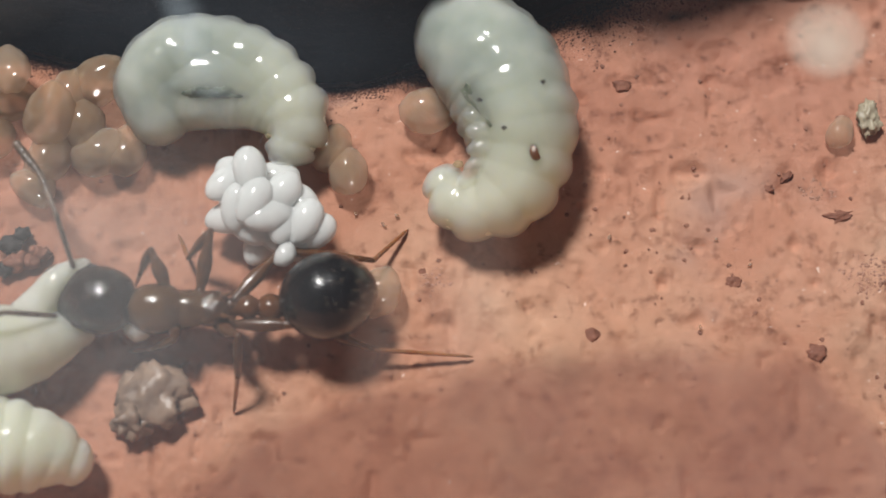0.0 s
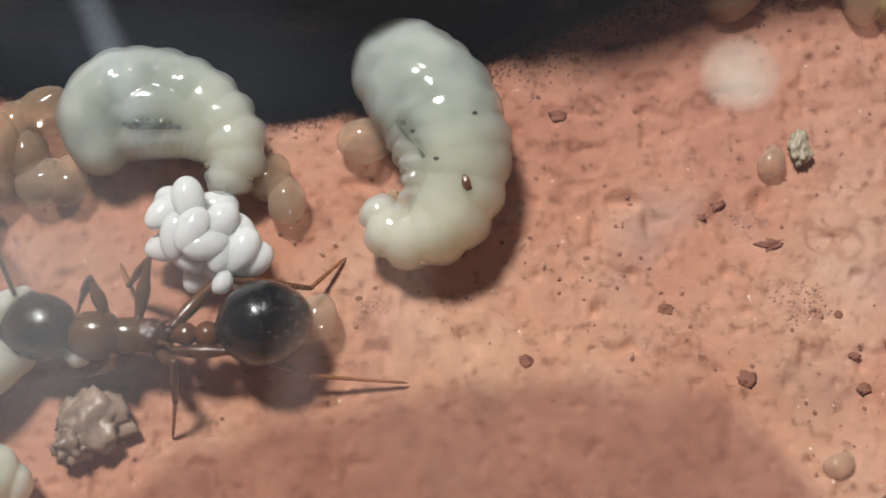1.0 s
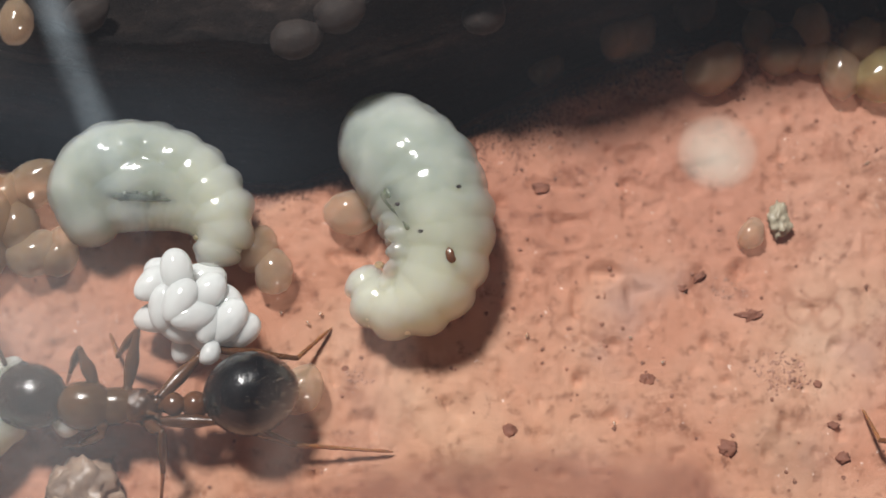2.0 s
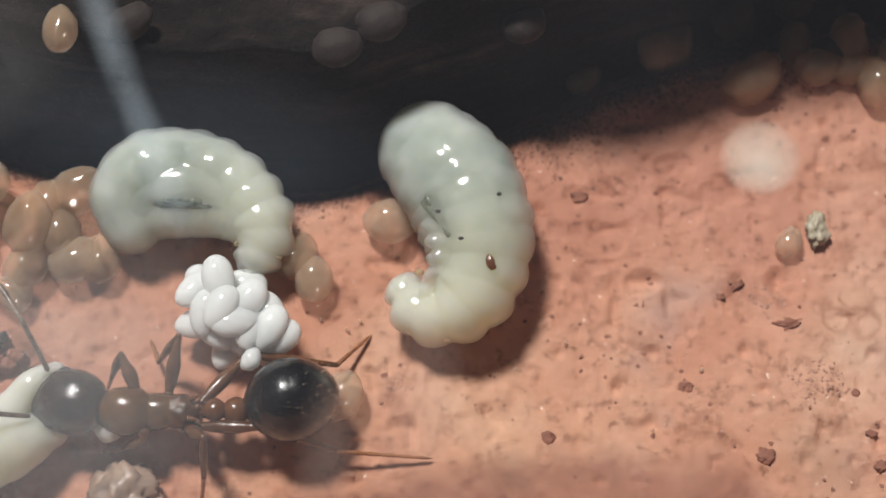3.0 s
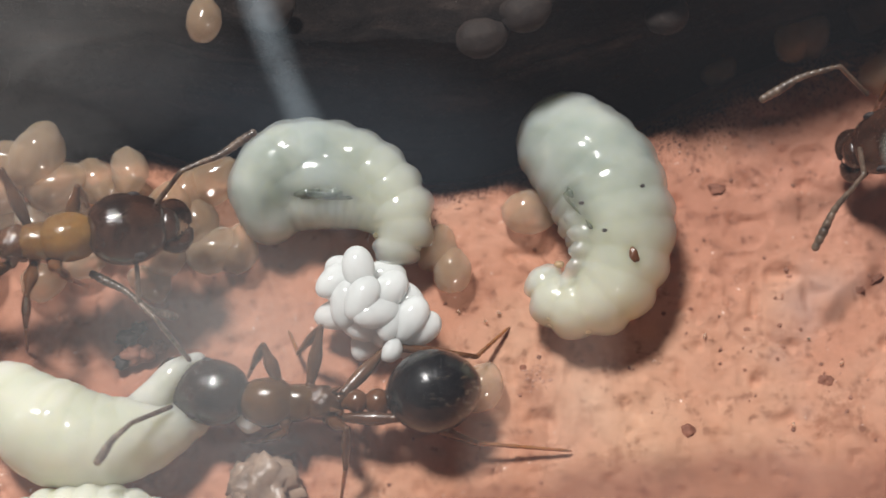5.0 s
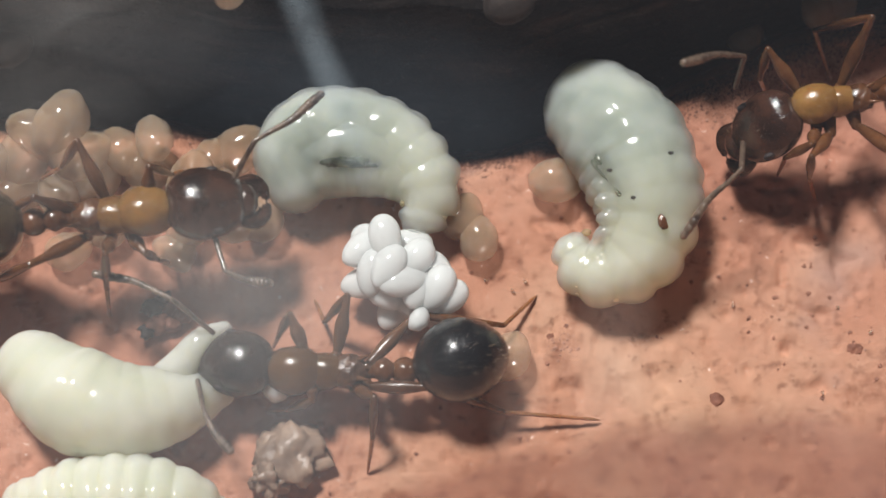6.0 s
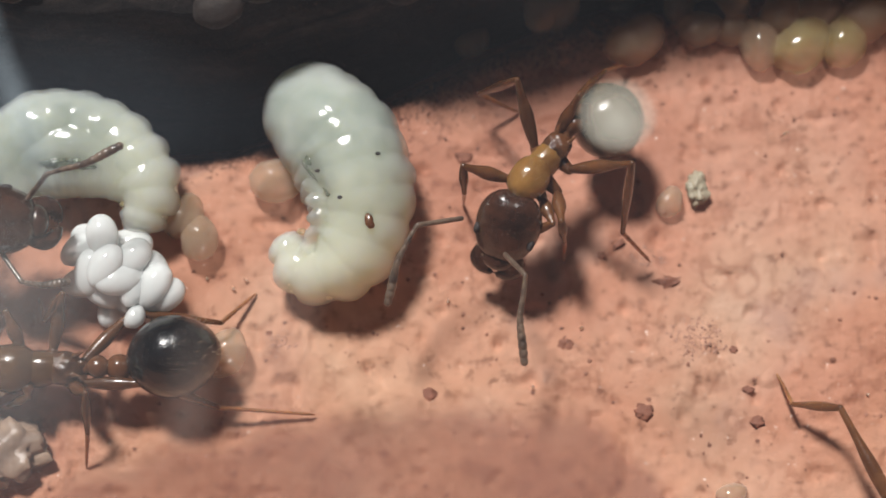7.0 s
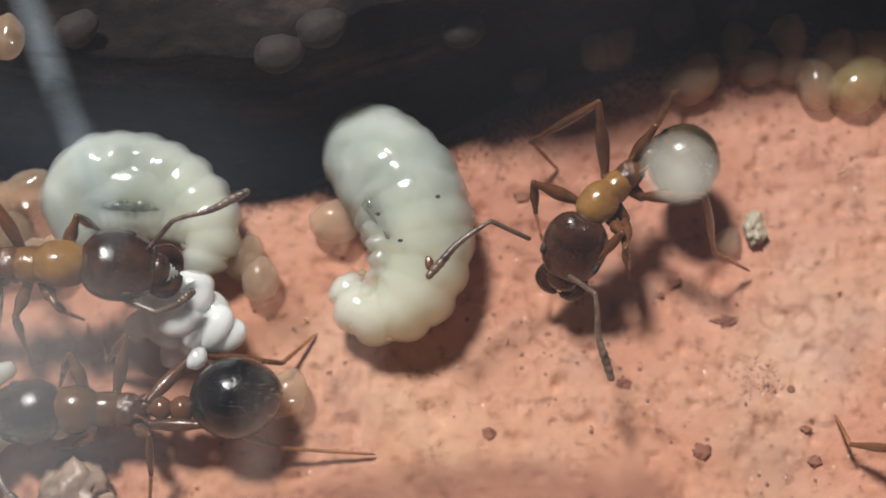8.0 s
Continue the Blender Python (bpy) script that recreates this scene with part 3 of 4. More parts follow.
def curled_larva_beside_eggs():
    t = thing("larva", (0, 0, 0), "plump translucent whitish-green larva curled on its side", "larva", "large larvae")
    rows = [(-4.17, 0.45, 0.50, 0.44), (-4.27, 0.86, 0.60, 0.50), (-3.95, 1.17, 0.66, 0.56), (-3.39, 1.27, 0.66, 0.50), (-2.85, 1.09, 0.66, 0.48), (-2.49, 0.73, 0.62, 0.47), (-2.30, 0.34, 0.56, 0.44), (-2.36, 0.07, 0.50, 0.36)]
    inner = [(-4.09, 0.69, 0.60, 0.42), (-3.69, 0.89, 0.68, 0.46), (-3.18, 0.91, 0.68, 0.46), (-2.67, 0.64, 0.60, 0.40)]
    belly = [(-4.05, 0.53, 0.52, 0.36), (-3.57, 0.63, 0.60, 0.42), (-3.02, 0.62, 0.60, 0.40), (-2.59, 0.45, 0.55, 0.32)]
    bm = tube(rows, 48, 190, 13, 0.022, amp_end=0.20, ripple=0.035, seed=5, flank=0.6)
    tube(inner, 36, 60, bm=bm, ripple=0.04)
    tube(belly, 40, 150, 16, 0.03, bm=bm, ripple=0.03)
    ball((-2.46, -0.12, 0.50), (0.24, 0.22, 0.22), bm=bm)
    part("skin", fused(bm, 0.022, 9), SKIN_A, t, "clear wet skin with faint body rings and ridged belly")
    bm = tube(shrunk(rows, 0.92), 30, 130, 13, 0.012, amp_end=0.08, ripple=0.07, seed=7)
    tube(shrunk(inner, 0.92), 30, 60, bm=bm, ripple=0.05)
    tube(shrunk(belly, 0.90), 30, 120, 16, 0.02, bm=bm, ripple=0.06)
    part("fat_body", fused(bm, 0.04, 10), FAT_A, t, "mottled whitish flesh under the skin")
    bm = tube([(-3.93, 0.59, 0.92, 0.03), (-3.69, 0.59, 1.02, 0.05), (-3.38, 0.56, 1.02, 0.05), (-2.88, 0.54, 0.95, 0.02)], 18, 50, ripple=0.5)
    for x, y, z, q in ((-3.78, 0.66, 0.97, 0.10), (-3.57, 0.63, 1.00, 0.13), (-3.31, 0.61, 1.00, 0.12), (-3.08, 0.58, 0.95, 0.10)):
        ball((x, y, z), (q * 1.3, q * 0.8, q * 0.6), 20, rough=0.6, seed=x * 9, bm=bm)
    part("gut", bm, GUT, t, "grey-green gut showing through the belly")
    part("mouthparts", ball((-2.66, 0.11, 0.62), (0.06, 0.05, 0.05), rough=0.2), YELLOW, t, "amber mouthparts")
    return t


def curved_larva():
    t = thing("larva", (0, 0, 0), "plump glossy whitish-green larva curved like a comma", "larva", "large larvae")
    rows = [(0.01, 1.42, 0.70, 0.74), (0.22, 1.17, 0.78, 0.82), (0.48, 0.81, 0.80, 0.84), (0.66, 0.28, 0.80, 0.80), (0.70, -0.19, 0.74, 0.70), (0.53, -0.65, 0.66, 0.60), (0.19, -0.87, 0.56, 0.46), (-0.14, -0.79, 0.50, 0.42), (-0.33, -0.56, 0.46, 0.28)]
    bm = tube(rows, 48, 220, 14, 0.02, amp_end=0.165, ripple=0.04, seed=2, flank=0.65)
    ball((-0.28, -0.43, 0.50), (0.20, 0.17, 0.18), bm=bm)
    for x, y, z, a in ((0.17, 0.16, 1.28, -8), (0.22, -0.03, 1.28, 2), (0.23, -0.21, 1.20, 14), (0.17, -0.37, 1.08, 30), (0.05, -0.49, 0.96, 50)):
        ball((x, y, z - 0.06), (0.30, 0.125, 0.15), a, 12, bm=bm)
    part("skin", fused(bm, 0.022, 8), SKIN_B, t, "clear wet skin with faint body rings")
    part("fat_body", tube(shrunk(rows, 0.935), 34, 150, 14, 0.012, amp_end=0.08, ripple=0.07, seed=3, flank=0.6), FAT_B, t, "mottled whitish flesh under the skin")
    part("gut", tube([(-0.01, 0.74, 1.24, 0.07), (0.02, 0.53, 1.33, 0.10), (0.08, 0.37, 1.34, 0.09), (0.26, 0.02, 1.38, 0.04)], 18, 50, ripple=0.6), GUT, t, "grey-green gut showing through the belly")
    part("mouthparts", ball((-0.14, -0.30, 0.62), (0.07, 0.05, 0.05), rough=0.2), YELLOW, t, "amber mouthparts")
    part("speck", ball((0.83, -0.37, 1.40), (0.06, 0.115, 0.03), 15, rough=0.3, seed=3), WAIST, t, "brown speck stuck to the skin")
    for x, y, z in ((0.95, 0.54, 1.58), (0.43, -0.08, 1.56), (0.12, 0.29, 1.60)):
        part("speck", ball((x, y, z), (0.035, 0.025, 0.015), rough=0.3, seed=x), SOOT, t, "tiny dark speck stuck to the skin")
    return t


def held_larva():
    t = thing("larva", (0, 0, 0), "large smooth cream-white larva held by a worker", "larva", "large larvae")
    body = tube([(-7.63, -2.26, 0.66, 0.55), (-7.07, -2.66, 0.76, 0.72), (-6.41, -2.84, 0.76, 0.66), (-5.72, -2.71, 0.62, 0.50), (-5.17, -2.49, 0.50, 0.26)], 40, 110, 11, 0.014, ripple=0.035, seed=4)
    part("body", body, CREAM, t)
    part("neck", tube([(-5.88, -2.51, 0.60, 0.34), (-5.59, -2.15, 0.72, 0.24), (-5.37, -1.89, 0.80, 0.19), (-5.09, -1.71, 0.70, 0.13)], 20, 30), CREAM, t)
    return t


def ringed_larva():
    t = thing("larva", (0, 0, 0), "cream-white larva with plump body rings", "larva", "large larvae")
    body = tube([(-7.55, -4.16, 0.60, 0.45), (-6.85, -4.07, 0.72, 0.62), (-6.10, -4.06, 0.72, 0.64), (-5.51, -4.13, 0.66, 0.50), (-5.23, -4.22, 0.55, 0.34)], 36, 130, 11, 0.045, ripple=0.06)
    part("body", body, CREAM, t)
    return t


curled_larva_beside_eggs()
curved_larva()
held_larva()
ringed_larva()


def egg_clump():
    t = thing("egg_clump", (0, 0, 0), "sticky clump of glossy white ant eggs", "eggs")
    rows = [(-3.21, -0.57, 0.73, 40), (-2.90, -0.46, 0.88, 100), (-2.85, -0.87, 0.91, 60), (-2.50, -0.75, 0.81, 50), (-3.19, -1.00, 0.55, 10), (-2.91, -1.14, 0.59, -25),
            (-2.66, -1.05, 0.84, 20), (-2.44, -1.10, 0.70, 70), (-2.21, -0.87, 0.63, 120), (-2.07, -1.22, 0.55, 30), (-2.37, -1.25, 0.48, -20), (-2.78, -1.29, 0.30, 60),
            (-2.59, -0.44, 0.48, 0), (-2.31, -0.95, 0.41, 80), (-3.02, -0.75, 0.41, 130), (-2.71, -1.03, 0.23, 10), (-2.28, -1.23, 0.23, 100), (-3.12, -0.54, 0.21, 60), (-2.56, -0.78, 0.21, 40),
            (-3.07, -0.46, 0.63, 150), (-3.07, -0.92, 0.77, 80), (-2.19, -1.11, 0.73, 60), (-2.59, -1.22, 0.55, 130)]
    base = None
    for x, y, z, a in rows:
        if base is None:
            base = part("egg", ball((0, 0, 0), (0.34, 0.225, 0.17), shape=lambda x, y, z: (x, y * (1 + 0.12 * x), z * (1 + 0.12 * x)), u=20, v=14), EGG, t)
            e = base
        else:
            e = new("egg", base.data)
            e.parent = t
        e.matrix_basis = pose(x * MM, y * MM, z * MM, 0, 15 * math.sin(a), a)
    return t


egg_clump()


# ---- small brood ----
def brood_mesh(seed, long, wide):
    rng = random.Random(seed)
    pinch = rng.uniform(0.0, 0.22)
    bm = ball((0, 0, 0), (long, wide, wide * 0.92), shape=lambda x, y, z: (x, y * (1 - pinch * x) + 0.15 * x * x, z * (1 - pinch * x)), u=22, v=14, rough=0.09, seed=seed)
    return bm


def small_larva(seed, at, turn, tilt, size, mat, label):
    ob = part("small_larva", brood_mesh(seed, 0.36 * size, 0.27 * size), mat)
    ob.matrix_basis = pose(at[0] * MM, at[1] * MM, at[2] * MM, 0, tilt, turn)
    return tagged(ob, label, "larva", "small brood")


BROOD = (
    (-5.60, 0.46, 0.55, 70, 1.25), (-4.97, -0.04, 0.30, 20, 1.15), (-4.61, -0.00, 0.30, 80, 1.0), (-5.64, -0.08, 0.28, 60, 1.1), (-6.16, 1.06, 0.60, 100, 1.0), (-4.99, 0.96, 0.40, 30, 1.2),
    (-7.17, 0.81, 0.60, 15, 1.3), (-7.43, 1.20, 0.80, 60, 1.4), (-6.65, 0.94, 0.45, 130, 1.1), (-6.27, 0.74, 0.30, 0, 1.2), (-6.98, 0.57, 0.30, 45, 1.2), (-7.99, 0.84, 0.50, 80, 1.3),
    (-8.16, 0.32, 0.30, 0, 1.2), (-7.52, 0.32, 0.30, 120, 1.1), (-6.41, 0.17, 0.25, 60, 1.0), (-7.33, -0.48, 0.25, 10, 1.0), (-5.86, -0.48, 0.25, 150, 0.9), (-5.21, 0.39, 0.35, 110, 1.1),
    (-8.35, -0.34, 0.30, 40, 1.2), (-6.79, -0.16, 0.25, 20, 1.0), (-7.80, 1.11, 0.70, 150, 1.2), (-5.38, 0.75, 0.40, 70, 1.0), (-8.51, 0.64, 0.60, 20, 1.3), (-8.65, 1.08, 0.80, 60, 1.3),
)
for i, (x, y, z, a, s) in enumerate(BROOD):
    small_larva(i, (x, y, z), a, -20 + 9 * (i % 5), s, (AMBER, PALE, AMBER)[i % 3], "small amber translucent larva in the heap by the wall")
for i, (x, y, z, a, s, mat) in enumerate((
        (-1.63, -0.28, 0.28, 100, 1.0, PALE), (-1.85, 0.02, 0.28, 60, 1.0, AMBER), (-0.50, 0.54, 0.32, 10, 1.2, PALE), (-1.20, -1.99, 0.30, 60, 1.05, PALE), (5.11, 0.27, 0.12, 60, 0.68, PALE), (-2.43, -1.55, 0.70, 60, 0.5, EGG), (-4.32, -2.50, 0.60, 20, 0.62, CREAM), (5.84, -3.96, 0.08, 20, 0.62, PALE))):
    small_larva(40 + i, (x, y, z), a, 0, s, mat, "small pale amber larva lying alone on the plaster")
# Those further back take the dark colour that stands for shade.
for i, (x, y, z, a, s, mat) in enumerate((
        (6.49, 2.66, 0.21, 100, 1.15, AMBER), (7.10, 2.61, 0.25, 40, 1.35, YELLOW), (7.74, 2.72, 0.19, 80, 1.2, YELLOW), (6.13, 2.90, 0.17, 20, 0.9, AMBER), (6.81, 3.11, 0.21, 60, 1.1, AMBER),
        (4.64, 2.67, 0.25, 30, 1.2, AMBER), (5.83, 3.14, 0.18, 10, 0.9, SHADE_BROOD), (5.16, 3.37, -0.16, 60, 0.6, SHADE_BROOD), (6.22, 3.48, 0.01, 70, 0.7, AMBER), (7.39, 3.16, 0.18, 0, 1.1, AMBER), (8.13, 3.06, 0.19, 20, 1.2, AMBER),
        (5.37, 3.93, 0.10, 30, 0.9, SHADE_BROOD), (4.44, 3.73, 0.15, 80, 1.1, SHADE_BROOD), (5.89, 3.96, -0.44, 20, 1.0, SHADE_BROOD), (6.95, 3.87, -0.50, 45, 1.0, SHADE_BROOD))):
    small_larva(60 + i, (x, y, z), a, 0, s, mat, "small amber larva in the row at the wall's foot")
# Most of these carry their shade in the colour.
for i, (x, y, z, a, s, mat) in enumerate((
        (-4.95, 2.63, 2.35, 85, 0.9, AMBER), (-0.63, 2.72, 2.40, 20, 1.0, SHADE_BROOD), (-8.23, 2.33, 0.79, 30, 1.0, SHADE_BROOD), (2.30, 2.96, -0.48, 40, 0.8, AMBER),
        (3.57, 3.40, -0.16, 60, 1.2, AMBER), (-4.05, 2.81, 2.14, 30, 0.9, SHADE_BROOD), (-1.21, 2.40, 2.24, 10, 1.0, SHADE_BROOD), (1.32, 2.88, 1.85, 30, 0.9, SHADE_BROOD), (3.31, 3.30, -0.07, 100, 1.0, AMBER), (4.74, 2.72, 0.25, 40, 1.15, AMBER), (5.38, 3.35, -0.04, 80, 1.0, AMBER), (5.64, 2.89, 0.20, 15, 1.0, AMBER), (6.08, 3.33, 0.19, 70, 1.1, AMBER),
        (4.59, 3.75, -0.49, 60, 1.1, SHADE_BROOD))):
    small_larva(80 + i, (x, y, z), a, 0, s, mat, "small larva on the earth bank, some coloured dark as shade")


# ---- crumbs ----
def crumb(name, seed, at, size, mat, label, rough=0.45, flat=0.6, turn=0.0):
    bm = ball((0, 0, 0), (size[0], size[1], max(size) * flat), turn, rough=rough, seed=seed * 1.37, u=36 if max(size) > 0.2 else 20, v=24 if max(size) > 0.2 else 12)
    ob = part(name, bm, mat, None, "", at)
    return tagged(ob, label, "debris", "crumbs on the floor")


crumb("clod", 1, (-4.18, -3.32, 0.20), (0.46, 0.42), CLOD, "grey-brown crumbly clod with glinting grains", 0.4, 0.5)
crumb("clod", 7, (-4.44, -3.67, 0.25), (0.25, 0.22), CLOD, "grey-brown crumbly clod with glinting grains", 0.5, 0.8)
crumb("mineral_flake", 2, (5.50, 0.47, 0.13), (0.14, 0.24), FLAKE, "greenish grey glassy mineral flake", 0.5, 0.5)
for i, (x, y, a, b, turn) in enumerate((
        (5.07, -0.88, 0.26, 0.10, 5), (3.57, -1.77, 0.12, 0.12, 0), (1.65, -2.50, 0.10, 0.14, 30), (3.72, -2.09, 0.07, 0.06, 0), (1.91, 1.54, 0.10, 0.05, -40),
        (2.40, 1.80, 0.10, 0.08, 10), (6.88, -1.29, 0.10, 0.09, 0), (6.28, -0.05, 0.13, 0.07, 40), (4.66, -2.77, 0.16, 0.14, 0), (6.25, -2.90, 0.10, 0.09, 0),
        (6.14, -2.45, 0.09, 0.06, 0), (4.36, -0.32, 0.12, 0.06, 40), (4.11, -0.49, 0.07, 0.06, 0), (2.14, 1.01, 0.14, 0.10, 0), (-1.08, 0.14, 0.06, 0.05, 0), (-2.42, -2.13, 0.05, 0.04, 0),
        (-0.39, -1.62, 0.06, 0.04, 0), (-0.63, -1.62, 0.06, 0.05, 0), (7.36, -2.01, 0.06, 0.05, 0), (7.65, 2.80, 0.1, 0.08, 0), (5.95, -1.87, 0.07, 0.06, 0), (4.08, -1.87, 0.06, 0.05, 0))):
    crumb("crumb", 10 + i, (x, y, -0.015), (a * 0.85, b * 0.85), CRUMB, "small reddish brown plaster crumb", 0.55, 0.32, turn)
for i, (x, y, a) in enumerate(((-6.07, -1.49, 0.16), (-6.21, -1.58, 0.12), (-5.76, -1.37, 0.12), (-6.17, -1.26, 0.15), (-5.92, -1.50, 0.13), (-6.02, -1.10, 0.11))):
    crumb("waste_crumb", 50 + i, (x, y, 0.08), (a, a * 0.8), SOOT if i % 2 else CRUMB, "dark crumb of nest waste on the plaster", 0.6, 0.8)


def plaster_grit():
    """Loose fine grit over the floor, thicker towards the far end."""
    rng = random.Random(7)
    verts, faces = [], []
    x = np.array([rng.uniform(-6, 9.5) if rng.random() < 0.4 else rng.uniform(1.5, 9.5) for k in range(560)])
    y = np.array([rng.uniform(-5.0, 3.4) for k in x])
    keep = y < floor_edge(x) - 0.2
    for x, y, z in zip(*floor_height(x[keep], y[keep])):
        x, y, z = float(x), float(y), float(z)
        q = rng.choice((0.014, 0.018, 0.024, 0.036))
        n = len(verts)
        for a in range(6):
            for h, w in ((-0.3, 1.0), (0.5, 0.7)):
                an = a * math.pi / 3 + rng.uniform(-0.3, 0.3)
                verts.append(((x + math.cos(an) * q * w * rng.uniform(0.6, 1.4)) * MM, (y + math.sin(an) * q * w * rng.uniform(0.6, 1.4)) * MM, (z + q * h) * MM))
        for a in range(6):
            b = (a + 1) % 6
            faces.append((n + 2 * a, n + 2 * b, n + 2 * b + 1, n + 2 * a + 1))
        faces.append(tuple(n + 2 * a + 1 for a in range(6)))
    me = bpy.data.meshes.new("plaster_grit")
    me.from_pydata(verts, [], faces)
    me.materials.append(GRIT)
    tagged(new("plaster_grit", me), "fine loose reddish grit strewn over the plaster", "grit", "", "stuff")


def edge_shade_grains():
    """Dark crumbs added as soft shade, thick at the floor's edge, thinning out inwards."""
    rng = random.Random(17)
    verts, faces = [], []
    x = np.array([rng.uniform(-7, 10) for k in range(34000)])
    y = floor_edge(x) + 0.30 - np.abs([rng.gauss(0, 0.36 if k > 1.0 else 0.25) for k in x])
    for x, y, z in zip(*floor_height(x, y)):
        x, y, z = float(x), float(y), float(z)
        q = rng.choice((0.006, 0.008, 0.011, 0.015, 0.021))
        n = len(verts)
        for a in range(4):
            an = a * math.pi / 2 + rng.uniform(-0.4, 0.4)
            verts.append(((x + math.cos(an) * q * rng.uniform(0.6, 1.4)) * MM, (y + math.sin(an) * q * rng.uniform(0.6, 1.4)) * MM, (z - 0.2 * q) * MM))
        verts.append((x * MM, y * MM, (z + 0.7 * q) * MM))
        faces += [(n + a, n + (a + 1) % 4, n + 4) for a in range(4)]
    me = bpy.data.meshes.new("edge_shade_grains")
    me.from_pydata(verts, [], faces)
    me.materials.append(EDGE_SHADE)
    tagged(new("edge_shade_grains", me), "dark grains along the plaster's edge, added as soft shade", "dust", "", "stuff")


def grain_patch(x0, y0, radius, count, seed, mat, label):
    """A thin scatter of fine grains lying together."""
    rng = random.Random(seed)
    verts, faces = [], []
    for k in range(count):
        an, d = rng.uniform(0, 2 * math.pi), radius * math.sqrt(rng.random()) * rng.uniform(0.6, 1.15)
        x, y = np.array([x0 + math.cos(an) * d * 1.15]), np.array([y0 + math.sin(an) * d * 0.85])
        x, y, z = (float(c[0]) for c in floor_height(x, y))
        q = rng.choice((0.012, 0.017, 0.024, 0.036))
        n = len(verts)
        for a in range(5):
            w = a * 1.2566 + rng.uniform(-0.4, 0.4)
            verts.append(((x + math.cos(w) * q * rng.uniform(0.7, 1.3)) * MM, (y + math.sin(w) * q * rng.uniform(0.7, 1.3)) * MM, (z - 0.006) * MM))
        verts.append((x * MM, y * MM, (z + 0.35 * q) * MM))
        faces += [(n + a, n + (a + 1) % 5, n + 5) for a in range(5)]
    me = bpy.data.meshes.new("grain_patch")
    me.from_pydata(verts, [], faces)
    me.materials.append(mat)
    tagged(new("grain_patch", me), label, "dust", "", "stuff")


# Dark brown of the grains that stand for the edge's soft shade.
EDGE_SHADE = grain_material("edge_shade_brown", (0.17, 0.066, 0.044), (0.05, 0.023, 0.017))
edge_shade_grains()
GRIT = grain_material("reddish_grit", (0.41, 0.19, 0.125), (0.18, 0.076, 0.050))
plaster_grit()
GREY_DUST = grain_material("grey_brown_dust", (0.45, 0.25, 0.18), (0.32, 0.17, 0.12))
grain_patch(5.43, -1.72, 0.36, 200, 3, GREY_DUST, "grey-brown patch of fine dust on the plaster")
grain_patch(4.75, -0.53, 0.24, 70, 4, GREY_DUST, "grey-brown scatter of grains on the plaster")
grain_patch(-0.45, -1.75, 0.24, 60, 5, GREY_DUST, "grey-brown patch of fine grains on the plaster")
grain_patch(3.85, -1.75, 0.30, 22, 6, GREY_DUST, "grey-brown scatter of grains on the plaster")
SAND = flesh_material("clear_sand_grain", (0.70, 0.48, 0.36), (0.5, 0.32, 0.22), 0.1, 0.0001, body=0.4)
for i, (x, y) in enumerate(((3.36, -1.21), (3.80, -1.56), (1.91, -1.17), (-1.53, -0.83), (-0.97, -0.85), (6.84, 1.34), (7.81, -2.54), (3.10, -2.42), (-1.15, -0.98), (6.81, 1.32))):
    g = part("sand_grain", ball((0, 0, 0), (0.026 + 0.008 * (i % 3), 0.024, 0.022), 40 * i, rough=0.4, seed=i * 2.3, u=12, v=8), SAND, None, "", (x, y, 0.04))
    tagged(g, "tiny glinting clear sand grain on the plaster", "sand grain", "sand grains")


# ---- ants ----
def bone(a, b, r0, r1, swell=0.0, n=5):
    rows = []
    for i in range(n):
        k = i / (n - 1)
        r = r0 + (r1 - r0) * k + swell * math.sin(math.pi * min(1, k * 1.15)) ** 1.5
        rows.append((a[0] + (b[0] - a[0]) * k, a[1] + (b[1] - a[1]) * k, a[2] + (b[2] - a[2]) * k, r))
    return rows


def head_shape(x, y, z):
    """Broad and notched behind, tapering to a blunt front edge."""
    wide = 1.06 - 0.13 * x + 0.06 * x * x
    notch = 0.10 * math.exp(-(y / 0.28) ** 2) * max(0, -x) ** 2
    front = x if x < 0.70 else 0.70 + (x - 0.70) * 0.55
    return (front + notch, y * wide, z * (0.86 - 0.12 * x))


def gaster_shape(x, y, z):
    step = 0.0
    for e in (0.05, -0.40, -0.68, -0.86):
        if x < e:
            step += 0.026 * math.exp((x - e) * 3)
    k = 1.0 - 0.10 * x * x - step
    return (x, y * k, z * k)


def bristles(name, parent, centre, radii, count, length, span, seed):
    """Short pale hairs standing on an ellipsoid's upper side, leaning to the rear."""
    rng = random.Random(seed)
    verts, faces = [], []
    while len(verts) < count * 4:
        d = Vector((rng.uniform(*span), rng.uniform(-1, 1), rng.uniform(-0.2, 1)))
        if not 0.2 < d.length < 1.0:
            continue
        d.normalize()
        if not span[0] <= d.x <= span[1]:
            continue
        p = Vector((d.x * radii[0], d.y * radii[1], d.z * radii[2])) * 0.97
        out = Vector((d.x / radii[0], d.y / radii[1], d.z / radii[2])).normalized()
        tip = p + (out + Vector((-0.7, rng.uniform(-0.3, 0.3), 0))).normalized() * length * rng.uniform(0.6, 1.3)
        a = out.orthogonal().normalized() * 0.0045
        b = out.cross(a)
        n = len(verts)
        for q in (p + a, p - a * 0.5 + b * 0.87, p - a * 0.5 - b * 0.87, tip):
            verts.append(tuple((Vector(centre) + q) * MM))
        faces += [(n, n + 1, n + 3), (n + 1, n + 2, n + 3), (n + 2, n, n + 3)]
    me = bpy.data.meshes.new(name)
    me.from_pydata(verts, [], faces)
    me.materials.append(BRISTLE)
    ob = new(name, me)
    ob.parent = parent
    ob["label"] = "short pale bristles"
    return ob


